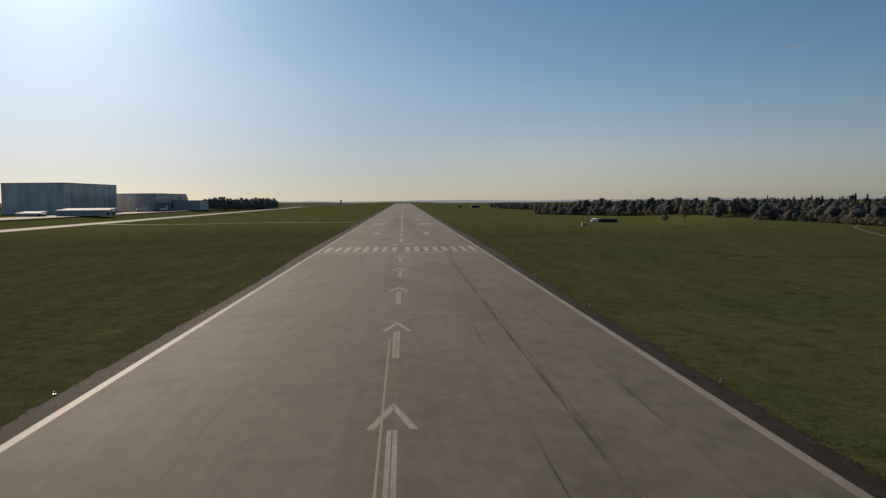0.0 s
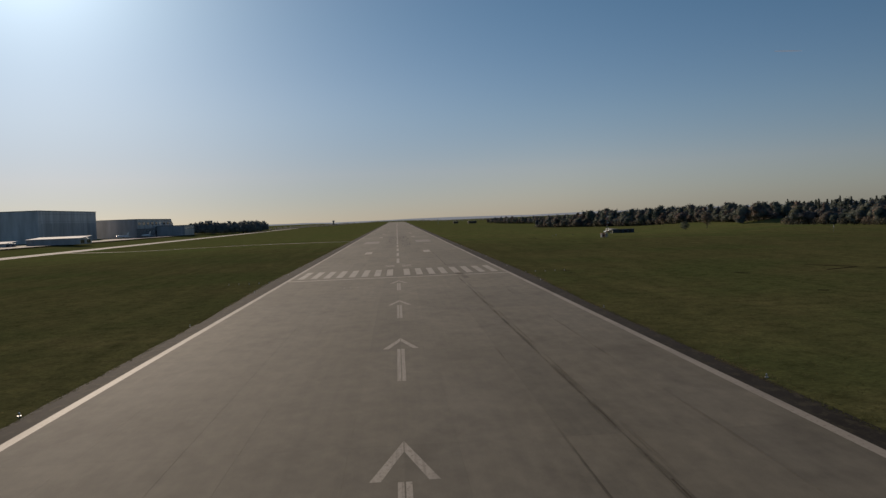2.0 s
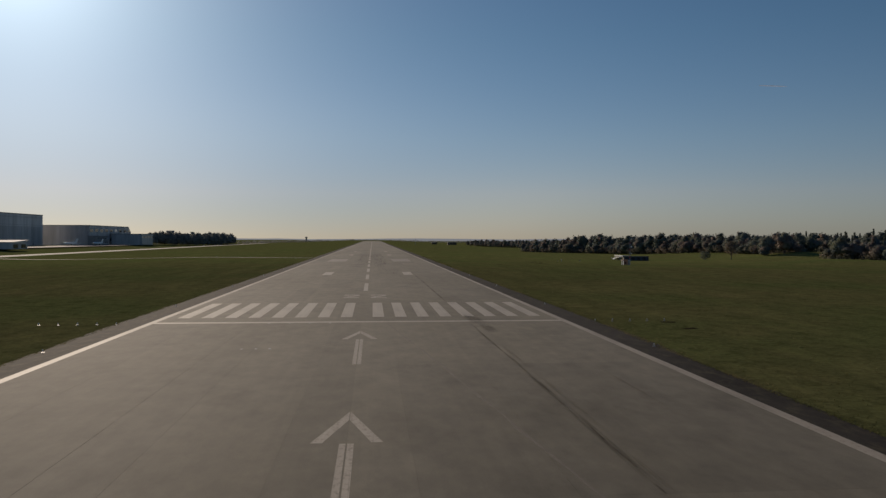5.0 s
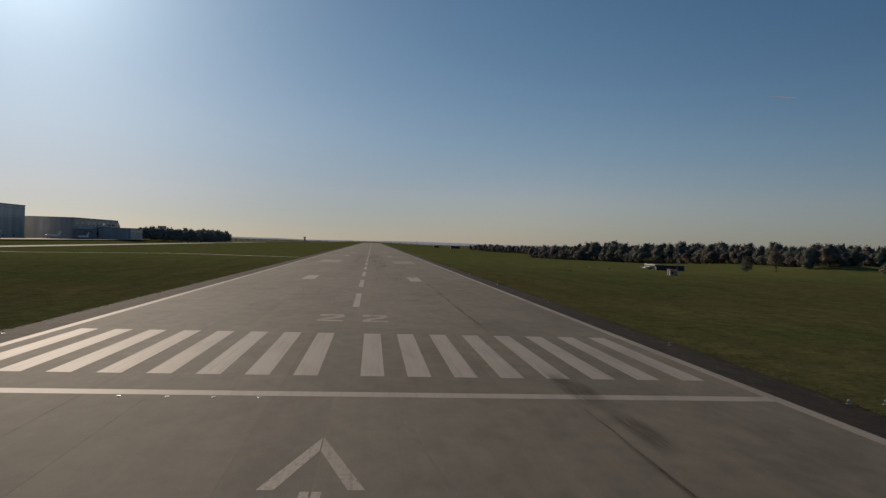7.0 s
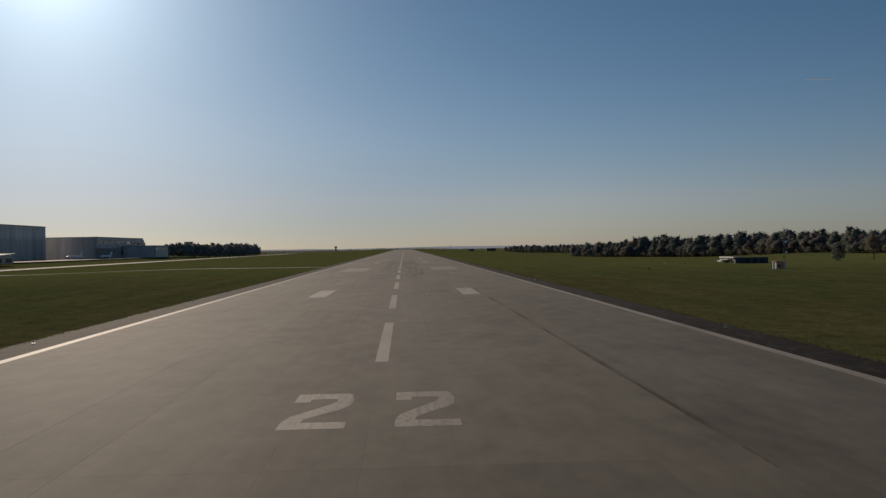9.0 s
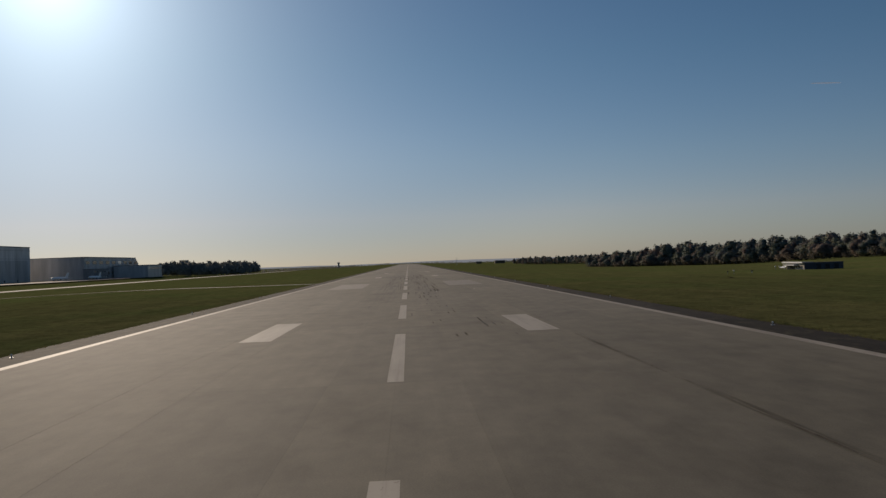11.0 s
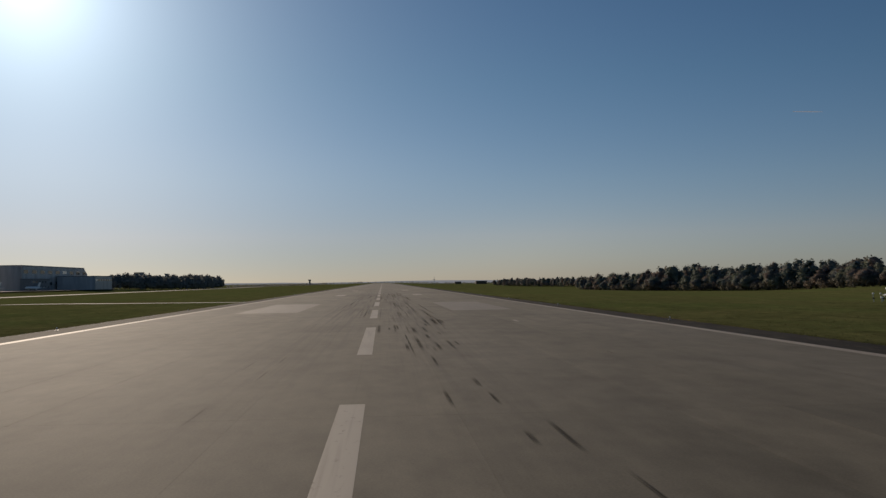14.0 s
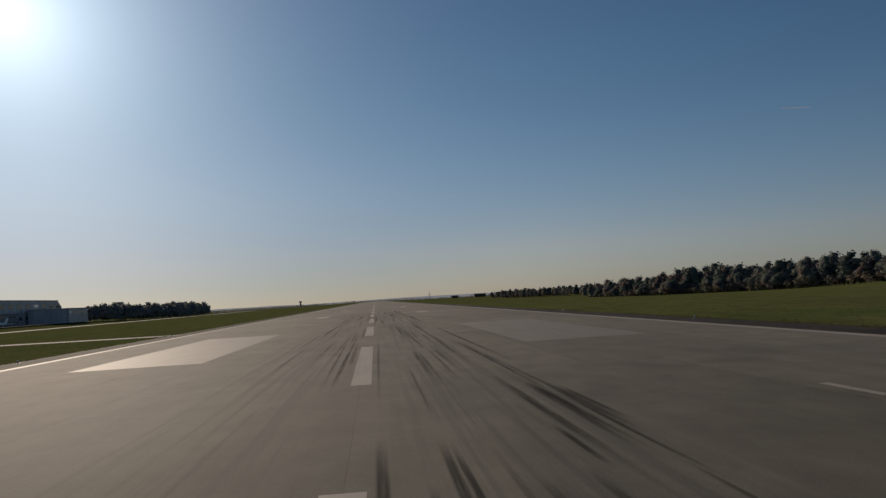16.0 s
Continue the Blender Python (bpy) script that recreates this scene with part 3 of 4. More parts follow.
ruts = (((102, -17.5), (103, -21), (105, -25), (108, -30)), ((98, -35), (102.5, -33), (107, -31.6)), ((109, -36), (115, -38), (123, -40), (132, -41.5), (143, -43), (168, -46)), ((75, -129), (76, -130.5)), ((77.5, -136), (79, -137.5)), ((74, -76), (75.5, -77)), ((43, -12), (45, -11)), ((43, -3), (45, -3.5)), ((78, -31), (79.5, -35.5)),
        ((86, 322), (92, 323), (97, 328), (107, 317)), ((83.6, 302.7), (88, 292), (84, 279)), ((59, 256), (61, 254)), ((92, 204.4), (93.6, 205.4)))
for pts in ruts:
    road("rut_1", pts, 1.0, EARTH, "dark bare earth rut in the grass", 0.05)


def tufts(seed, count):
    """Clumps of longer grass: thin blades thickest along the shoulders, thinner over the field."""
    r = np.random.default_rng(seed)
    side = np.where(r.random(count) < 0.72, 1, -1)
    y = r.uniform(-290, 420, count)
    edge = HALF + 2.55 + 1.7 * np.clip((y + 90) / 90, 0, 1)
    x = side * (edge + np.where(r.random(count) < 0.6, r.exponential(0.45, count) - 0.45, r.exponential(14, count)))
    out = []
    for k in range(6):
        a = r.uniform(0, 6.283, count)
        h, w, reach = r.uniform(0.04, 0.15, count), r.uniform(0.012, 0.035, count), r.uniform(0.03, 0.14, count)
        px, py = x + r.normal(0, 0.10, count), y + r.normal(0, 0.12, count)
        z = np.array([land(u, v) for u, v in zip(x, y)]) - 0.01
        dx, dy = np.cos(a), np.sin(a)
        out.append(np.stack([np.stack([px - dy * w, py + dx * w, z], 1), np.stack([px + dy * w, py - dx * w, z], 1),
                             np.stack([px + dx * reach + dy * w * 0.3, py + dy * reach - dx * w * 0.3, z + h], 1), np.stack([px + dx * reach - dy * w * 0.3, py + dy * reach + dx * w * 0.3, z + h], 1)], 1))
    return np.concatenate(out)


# ---- trees ----
def dome_quads():
    """Corner directions of the 24 quads of a ball: six sides, each in four."""
    out = []
    for axis in range(3):
        for side in (-1, 1):
            for i in (-1, 0):
                for j in (-1, 0):
                    face = []
                    for du, dv in ((0, 0), (1, 0), (1, 1), (0, 1)):
                        p = [0.0, 0.0, 0.0]
                        p[axis], p[(axis + 1) % 3], p[(axis + 2) % 3] = side, i + du, j + dv
                        face.append(Vector(p).normalized())
                    out.append(face)
    return np.array(out)


DOME = dome_quads()


def crown_data(seed, height, wide, base, count, leaf, spruce=False, bare=False):
    """Leaf clumps of one crown: corner points of many small quads, gathered in uneven boughs."""
    r = np.random.default_rng(seed)
    if spruce:
        t = r.random(count) ** 0.75
        z = base + (height - base) * t
        rad = wide * (1 - t) ** 0.9 * (0.65 + 0.35 * np.sin(t * 40 + r.random() * 6)) * np.sqrt(r.random(count))
        a = r.random(count) * 2 * math.pi
        c = np.stack([rad * np.cos(a), rad * np.sin(a), z - rad * 0.25], 1)
        out = np.stack([np.cos(a), np.sin(a), np.full(count, 0.45)], 1)
    else:
        n = 16
        mid = (height + base) / 2
        u = r.normal(size=(n, 3))
        u /= np.linalg.norm(u, axis=1)[:, None]
        reach = 0.26 + 0.38 * r.random((n, 1)) ** 0.6
        bough = u * np.array([wide, wide, (height - base) / 2]) * reach + (0, 0, mid)
        bough[:2] = ((0, 0, height - wide * 0.42), (0.15 * wide, 0.1 * wide, mid + 0.1 * height))
        size = wide * (0.36 + 0.22 * r.random(n))
        size[:2] = wide * 0.40, wide * 0.55
        k = r.choice(n, count, p=size ** 2 / (size ** 2).sum())
        v = r.normal(size=(count, 3))
        v /= np.linalg.norm(v, axis=1)[:, None]
        deep = 1.10 - 0.42 * r.random(count)
        c = bough[k] + v * (size[k] * deep)[:, None] * (1, 1, 0.82)
        whole = (c - (0, 0, mid)) / np.array([wide, wide, (height - base) / 2])
        out = 0.7 * v + 0.8 * whole + (0, 0, 0.45)
    a, b = r.normal(size=(2, count, 3))
    out /= np.linalg.norm(out, axis=1)[:, None]
    if not spruce:
        a -= out * (a * out).sum(1)[:, None] * 0.55
        b -= out * (b * out).sum(1)[:, None] * 0.55
    a /= np.linalg.norm(a, axis=1)[:, None]
    b -= a * (a * b).sum(1)[:, None]
    b /= np.linalg.norm(b, axis=1)[:, None]
    s = leaf * (0.6 + 0.8 * r.random((count, 1)))
    s[::9] = leaf * 1.5
    faces = np.stack([c - a * s - b * s * 0.4, c + b * s * 0.8, c + a * s - b * s * 0.3, c - b * s * 0.9], 1)
    if not spruce and count > 290 and not bare:
        # the dense inner twigs of each bough, uneven, close it behind its leaves
        lump = 0.64 + 0.12 * np.sin(DOME @ np.array([3.1, 4.3, 2.2]) * 2.0)
        inner = bough[:, None, None, :] + (DOME * lump[..., None] * (1, 1, 0.82))[None] * size[:, None, None, None]
        mean = np.repeat(DOME.mean(1)[None], n, 0).reshape(-1, 3)
        inner = inner.reshape(-1, 4, 3)
        ways = 0.7 * mean + 0.8 * (inner.mean(1) - (0, 0, mid)) / np.array([wide, wide, (height - base) / 2]) + (0, 0, 0.45)
        faces = np.concatenate([faces, inner])
        out = np.concatenate([out, ways / np.linalg.norm(ways, axis=1)[:, None]])
    return faces, out


def quads(name, corners, material, outward=None):
    """Many loose four-cornered leaves in one mesh; outward gives each the normal of the bough that it covers."""
    if outward is not None:
        # every leaf shows its upper face to the outside
        face = np.cross(corners[:, 2] - corners[:, 0], corners[:, 3] - corners[:, 1])
        corners = np.where(((face * outward).sum(1) < 0)[:, None, None], corners[:, ::-1], corners)
    corners = corners.reshape(-1, 3)
    n = len(corners) // 4
    m = bpy.data.meshes.new(name)
    m.vertices.add(4 * n)
    m.vertices.foreach_set("co", corners.astype(np.float32).ravel())
    m.loops.add(4 * n)
    m.loops.foreach_set("vertex_index", np.arange(4 * n, dtype=np.int32))
    m.polygons.add(n)
    m.polygons.foreach_set("loop_start", np.arange(0, 4 * n, 4, dtype=np.int32))
    m.update()
    m.validate()
    if outward is not None:
        normal = m.attributes.new("custom_normal", "FLOAT_VECTOR", "POINT")
        normal.data.foreach_set("vector", np.repeat(outward, 4, axis=0).astype(np.float32).ravel())
    m.materials.append(material)
    return m


def trunk_bm(seed, height, base, spruce=False):
    r = random.Random(seed)
    bm = bmesh.new()
    w = height * 0.018 + 0.05
    top = height * (0.93 if spruce else 0.62)
    rod(bm, (0, 0, -0.4), (0.1, 0.05, base), w * 1.25, w, 8)
    rod(bm, (0.1, 0.05, base), (0.0, 0.2, top), w, w * 0.3, 7)
    if not spruce:
        for i in range(7):
            t = 2.4 * i + r.random()
            z = base + (top - base) * (0.05 + 0.12 * i)
            reach = height * r.uniform(0.16, 0.26)
            elbow = (reach * 0.6 * math.cos(t), reach * 0.6 * math.sin(t), z + reach * 0.5)
            rod(bm, (0.06, 0.1, z), elbow, w * 0.5, w * 0.3, 6)
            rod(bm, elbow, (reach * math.cos(t + 0.2), reach * math.sin(t + 0.2), z + reach * 1.1), w * 0.3, w * 0.1, 5)
    return bm


def make_tree(seed, place, height, wide, base, count, leaf, label, spruce=False, group="", sort="tree", leafage=None):
    t = thing(sort, place, label, sort, group)
    part("trunk", trunk_bm(seed, height, base, spruce), BARK, t)
    corners, outward = crown_data(seed, height, wide, base, count, leaf, spruce, leafage is not None)
    shared("crown", quads("crown", corners, leafage or (NEEDLE if spruce else LEAF), outward), t)
    return t


def along(line, s):
    """The point s metres along a line of points, and the way to its right-hand side."""
    for (xa, ya), (xb, yb) in zip(line, line[1:]):
        d = math.hypot(xb - xa, yb - ya)
        if s <= d:
            return xa + (xb - xa) * s / d, ya + (yb - ya) * s / d, (yb - ya) / d, -(xb - xa) / d
        s -= d
    return None


SPUR = ((365, 60), (312, 230), (322, 330), (303, 402))
SPIT = ((306, 482), (320, 498), (350, 524))
MAIN = ((352, 530), (335, 680), (297, 830), (255, 940), (223, 1057))
PINES = ((480, 120), (432, 300), (405, 450), (420, 620), (437, 745))
FAR = ((240, 1150), (300, 1330), (262, 1560), (232, 1830))
rng = random.Random(11)
models = [make_tree(100 + i, pose(0, 0, 0), h, w, b, 3300, 0.31, lab, False, "trees at the edge of the wood") for i, (h, w, b, lab) in enumerate((
    (20.0, 6.6, 0.6, "tall broadleaf tree in dull autumn leaf"), (17.0, 7.0, 0.4, "round broadleaf tree in dull autumn leaf"),
    (22.0, 6.0, 0.8, "tall slim broadleaf tree in autumn leaf"), (14.5, 6.2, 0.3, "low broadleaf tree in autumn leaf"), (18.5, 7.6, 0.5, "broad spreading tree in autumn leaf")))]
models += [make_tree(140, pose(0, 0, 0), 23.0, 3.6, 1.5, 2600, 0.30, "dark spruce at the edge of the wood", True, "trees at the edge of the wood")]
used = set()
for line, gap in ((SPUR, 7.5), (SPIT, 7.0), (MAIN, 7.0)):
    s = 0.0
    while (p := along(line, s)) is not None:
        x, y, ox, oy = p
        d = rng.uniform(-5, 6)
        x, y = x + ox * d, y + oy * d
        n = 5 if rng.random() < (0.12 if line is SPUR and y < 260 else 0.0) else rng.randrange(5)
        m = pose(x, y, land(x, y), 0, 0, rng.uniform(0, 360)) @ Matrix.Diagonal((*[rng.uniform(0.70, 1.15)] * 2, rng.uniform(0.50, 0.95) * (0.86 if line is SPUR else 1.0) * (1 - 0.10 * smooth(860, 1050, y)) * (1 - (0.035 if y > 500 else 0.0) * max(0, land(x, y) + 7)), 1))
        if n not in used:
            used.add(n)
            models[n].matrix_basis = m
        else:
            t = copy_thing(models[n], m)
            t.matrix_basis = m
        s += gap * rng.uniform(0.7, 1.3)


def wood(name, line, depths, gap, label, material, count, leaf, tall=(16, 24), spruces=0.12, seed=1, fall=0.0):
    """Uncountable woodland: many crowns and trunks in one mesh."""
    r = random.Random(seed)
    lib = [crown_data(300 + i, 1.0, 0.37 if tall[1] > 10 else 0.6, 0.0, count, leaf) for i in range(7)]
    libs = [crown_data(330 + i, 0.98, 0.21, 0.04, count, leaf * 0.9, True) for i in range(2)]
    out, ways = [], []
    for d in depths:
        s = r.uniform(0, gap)
        while (p := along(line, s)) is not None:
            x, y, ox, oy = p
            dd = d + r.uniform(-3, 3)
            x, y = x + ox * dd, y + oy * dd
            h = r.uniform(*tall) * (1 - fall * smooth(860, 1050, y)) * (1 - (0.03 if fall else 0.0) * max(0, land(x, y) + 7)) * (1 + 0.42 * noise.noise(Vector((s / 30 + d * 0.01, seed * 5.0, 0))))
            c, facing = r.choice(libs if r.random() < spruces else lib)
            a = r.uniform(0, 6.28)
            turn = np.array([[math.cos(a), -math.sin(a), 0], [math.sin(a), math.cos(a), 0], [0, 0, 1]])
            out.append(c @ turn.T * (h * r.uniform(0.9, 1.15), h * r.uniform(0.9, 1.15), h) + (x, y, land(x, y) - 0.06 * h))
            ways.append(facing @ turn.T)
            s += gap * r.uniform(0.6, 1.4)
    return tagged(new(name, quads(name, np.concatenate(out), material, np.concatenate(ways))), label, "woods", kind="stuff")


wood("woodland", SPUR, (8, 20), 8.5, "dense mixed autumn woodland behind the field", LEAF, 520, 0.0270, (12.5, 18.5), 0.12, 1)
wood("woodland", PINES, (0, 10, 22), 7.0, "tall dark pines standing behind the broadleaf wood", NEEDLE, 480, 0.028, (19, 24), 0.5, 6)
wood("woodland", MAIN, (8, 20, 36), 8.5, "dense mixed autumn woodland behind the field", LEAF, 600, 0.0270, (17.5, 27), 0.0, 2, 0.20)
wood("woodland", FAR, (0, 11, 26), 9.0, "distant autumn woodland beside the runway end", LEAF, 300, 0.034, (11.5, 16.5), 0.06, 3)
wood("undergrowth", MAIN, (-4, 0, 4), 4.0, "low brown undergrowth along the edge of the wood", BRUSH, 170, 0.060, (5, 9), 0.0, 4)
wood("undergrowth", SPIT, (-2,), 5.0, "low brown undergrowth along the edge of the wood", BRUSH, 170, 0.060, (4, 7), 0.0, 7)
wood("undergrowth", SPUR, (-3, 1), 4.5, "low brown undergrowth along the edge of the wood", BRUSH, 170, 0.060, (4.5, 8), 0.0, 5)
tagged(new("grass_tufts", quads("grass_tufts", tufts(21, 20000), BLADE)), "tufts of longer grass along the pavement edge", "grass", kind="stuff")
make_tree(201, pose(235, 436, land(235, 436)), 7.4, 4.4, -1.2, 800, 0.28, "low grey rounded half-bare bush alone on the grass", sort="bush", leafage=NEEDLE)
make_tree(202, pose(250, 428, land(250, 428)), 13.5, 5.8, 1.8, 2000, 0.30, "thin half-bare tree alone on the grass", leafage=BRUSH)

# ---- sheds and mast on the right ----
def shed(x, y):
    t = thing("shed", pose(x, y, land(x, y), 0, 0, -90) @ Matrix.Diagonal((1.25, 1, 1.28, 1)), "low pale shed with white flat roof and open front", "shed")
    bm = bmesh.new()
    box(bm, -5.6, 7.3, 0.0, 4.2, -0.6, 2.15)
    part("wall", bm, WALL_WARM, t)
    # dark sheet added over the buff end wall to paint its shade
    bm = bmesh.new()
    box(bm, 7.304, 7.36, 0.02, 4.18, -0.6, 2.14)
    part("end_panel", bm, NAVY, t, "dark navy sheet painted as shade on the end wall")
    bm = bmesh.new()
    box(bm, -7.5, 7.42, -0.85, 4.4, 2.17, 2.48, 0.03)
    part("roof", bm, ROOF, t, "grey felted flat roof")
    bm = bmesh.new()
    box(bm, -7.6, 7.42, -0.95, -0.854, 2.10, 2.62, 0.02)
    part("fascia", bm, WHITE_SHEET, t, "thick white roof fascia")
    # no opening is cut: a dark sheet paints the shade inside the front
    bm = bmesh.new()
    box(bm, -5.2, 0.6, -0.06, -0.004, 0.0, 1.2)
    part("door", bm, GLASS_DARK, t, "dark sheet painted as the shaded open front")
    bm = bmesh.new()
    box(bm, -5.0, 3.2, -1.9, -0.07, 1.35, 1.62, 0.03)
    part("canopy", bm, WHITE_SHEET, t, "white canopy over the open front")
    bm = bmesh.new()
    vs = [bm.verts.new(p) for p in ((-6.8, -2.6, 0.55), (-3.0, -2.6, 0.55), (-2.2, -1.95, 0.95), (-5.6, -1.95, 0.95))]
    f = bm.faces.new(vs)
    ext = bmesh.ops.extrude_face_region(bm, geom=[f])
    for v in ext["geom"]:
        if isinstance(v, bmesh.types.BMVert):
            v.co.z += 0.14
    bmesh.ops.recalc_face_normals(bm, faces=bm.faces)
    part("awning", bm, WHITE_SHEET, t, "white slanting awning flap")
    for px in (-6.3, -3.0):
        bm = bmesh.new()
        rod(bm, (px, -2.3, -0.6), (px, -2.3, 0.72), 0.05, 0.05, 6)
        part("awning_strut", bm, STEEL, t)
    for px in (-7.3, -5.9):
        bm = bmesh.new()
        rod(bm, (px, -0.7, -0.6), (px, -0.7, 2.17), 0.07, 0.07)
        part("post", bm, STEEL, t)
    for px in (1.6, 3.6, 5.6):
        bm = bmesh.new()
        box(bm, px - 0.55, px + 0.55, -0.05, -0.004, 0.55, 1.15)
        win = part("window", bm, GLASS_DARK, t)
        bm = bmesh.new()
        box(bm, px - 0.65, px + 0.65, -0.12, -0.053, 0.47, 0.55)
        part("sill", bm, WHITE_SHEET, win)


def long_store(x, y):
    t = thing("container", pose(x, y, land(x, y), 0, 0, -1), "long low navy store darkened as a shaded side beside the pale shed", "container")
    bm = bmesh.new()
    box(bm, 0, 12.6, 0, 3.2, -0.8, 2.7, 0.04)
    part("body", bm, NAVY, t)
    bm = bmesh.new()
    box(bm, -0.05, 12.72, -0.12, 3.32, 2.72, 2.9, 0.03)
    part("roof", bm, NAVY, t)
    for i in range(3):
        bm = bmesh.new()
        box(bm, 0.8 + 3.8 * i, 2.9 + 3.8 * i, -0.05, -0.004, 0.1, 2.2, 0.01)
        leaf = part("door", bm, RUBBER, t)
        bm = bmesh.new()
        rod(bm, (1.1 + 3.8 * i, -0.09, 0.6), (1.1 + 3.8 * i, -0.09, 1.5), 0.025, 0.025, 6)
        part("handle", bm, STEEL, leaf)


def marker_hut(x, y):
    t = thing("hut", pose(x, y, land(x, y), 0, 0, -80) @ Matrix.Diagonal((1.15, 1.15, 1.25, 1)), "small orange and white equipment hut with grey tank", "hut")
    bm = bmesh.new()
    box(bm, -0.95, 0.95, 0.0, 1.9, -0.3, 1.80, 0.05)
    part("wall", bm, ORANGE, t, "orange red painted wall")
    for a, b in ((-0.93, -0.50), (0.12, 0.93)):
        bm = bmesh.new()
        box(bm, a, b, -0.045, -0.003, -0.2, 1.76, 0.01)
        part("panel", bm, WHITE_SHEET, t, "white painted front panel")
    bm = bmesh.new()
    box(bm, -0.49, 0.11, -0.035, -0.003, -0.1, 1.45, 0.01)
    leaf = part("door", bm, GLASS_DARK, t, "dark doorway between white panels")
    bm = bmesh.new()
    box(bm, 0.0, 0.05, -0.06, -0.036, 0.6, 0.75)
    part("handle", bm, STEEL, leaf)
    bm = bmesh.new()
    box(bm, -1.1, 1.1, -0.25, 2.05, 1.82, 2.02, 0.05)
    part("roof", bm, ORANGE, t, "orange red flat roof")
    bm = bmesh.new()
    box(bm, 0.953, 0.99, 0.5, 1.2, 0.5, 1.1)
    part("vent", bm, GLASS_DARK, t)
    bm = bmesh.new()
    rod(bm, (0.2, 2.75, -0.3), (0.2, 2.75, 1.65), 0.48, 0.48, 18)
    rod(bm, (0.2, 2.75, 1.65), (0.2, 2.75, 1.95), 0.48, 0.12, 18)
    part("tank", bm, STEEL, t, "grey round tank with a conical top")


def lattice_mast(x, y):
    t = thing("mast", pose(x, y, land(x, y)), "slender lattice antenna mast beside the orange hut", "mast")
    tall, w = 13.6, 0.32
    for sx, sy in ((-1, -1), (1, -1), (0, 1)):
        bm = bmesh.new()
        rod(bm, (sx * w, sy * w, -0.3), (sx * w * 0.8, sy * w * 0.8, tall), 0.05, 0.04, 6)
        part("leg", bm, STEEL, t)
    bm = bmesh.new()
    n = 22
    for i in range(n):
        z0, z1 = tall * i / n, tall * (i + 1) / n
        for (ax, ay), (bx, by) in (((-1, -1), (1, -1)), ((1, -1), (0, 1)), ((0, 1), (-1, -1))):
            rod(bm, (ax * w, ay * w, z0), (bx * w, by * w, z1), 0.02, 0.02, 4)
    part("bracing", bm, STEEL, t)
    for z in (5.2, 8.6, 12.4):
        bm = bmesh.new()
        box(bm, 0.36, 0.95, -0.62, -0.30, z, z + 0.6, 0.03)
        part("antenna", bm, WHITE_SHEET, t, "white antenna box beside the mast")
    for z in (3.2, 6.8, 10.4):
        bm = bmesh.new()
        for sx, sy in ((-1, -1), (1, -1), (0, 1)):
            rod(bm, (sx * w, sy * w, z), (sx * w, sy * w, z + 1.2), 0.075, 0.075, 6)
        part("band", bm, RED, t, "red painted band")
    bm = bmesh.new()
    rod(bm, (0.0, 0.0, tall), (0.0, 0.0, tall + 1.2), 0.03, 0.015, 6)
    part("rod", bm, STEEL, t)


shed(168.4, 420.6)
long_store(172.75, 411.55)
marker_hut(123.7, 271.8)
lattice_mast(128.2, 274.5)


def small_post(x, y, h, w, material, label):
    t = thing("marker_post", pose(x, y, land(x, y)), label, "post")
    bm = bmesh.new()
    rod(bm, (0, 0, -0.2), (0, 0, h * 0.75), w * 0.35, w * 0.35, 8)
    part("post", bm, STEEL, t)
    bm = bmesh.new()
    box(bm, -w, w, -w * 0.6, w * 0.6, h * 0.7, h, 0.02)
    part("head", bm, material, t)


small_post(109.8, 342, 1.3, 0.24, WHITE_SHEET, "white headed marker post in the grass")
small_post(107.3, 341, 1.0, 0.22, RUBBER, "dark headed marker post in the grass")
small_post(127.5, 369, 0.8, 0.5, RUBBER, "dark headed marker post in the grass")
small_post(234, 208, 3.4, 0.16, STEEL, "tall grey headed marker post in the field")
small_post(168.0, 433.6, 1.5, 0.3, WHITE_SHEET, "white headed marker post beside the shed")
small_post(168.1, 438.0, 1.5, 0.3, WHITE_SHEET, "white headed marker post beside the shed")

# ---- runway lamps ----
def lamp(x, y, label, group):
    t = thing("runway_lamp", pose(x, y, max(land(x, y), -0.07)), label, "runway light", group)
    bm = bmesh.new()
    rod(bm, (0, 0, -0.1), (0, 0, 0.05), 0.20, 0.18, 12)
    part("base", bm, LAMP_CASE, t)
    bm = bmesh.new()
    rod(bm, (0, 0, 0.05), (0, 0, 0.20), 0.05, 0.05, 8)
    part("stem", bm, LAMP_CASE, t)
    bm = bmesh.new()
    rod(bm, (0, 0, 0.20), (0, 0, 0.26), 0.07, 0.09, 12)
    rod(bm, (0, 0, 0.26), (0, 0, 0.34), 0.085, 0.04, 12)
    part("lens", bm, LAMP_GLASS, t, "clear domed lens")
    return t


edge_lamp = None
for k in range(-5, 12):
    for side in (-1, 1):
        m = pose(side * 32.9, 29.0 + 57.8 * k, -0.03)
        if edge_lamp is None:
            edge_lamp = lamp(side * 32.9, 29.0 + 57.8 * k, "small white runway edge light on a short stem", "runway edge lights")
        else:
            copy_thing(edge_lamp, m)
wing = None
for side in (-1, 1):
    for i in range(5):
        x = side * (33.9 + 2.6 * i)
        if wing is None:
            wing = lamp(x, -1.0, "pale threshold wing bar light at the grass edge", "threshold wing bar lights")
        else:
            copy_thing(wing, pose(x, -1.0, -0.07))


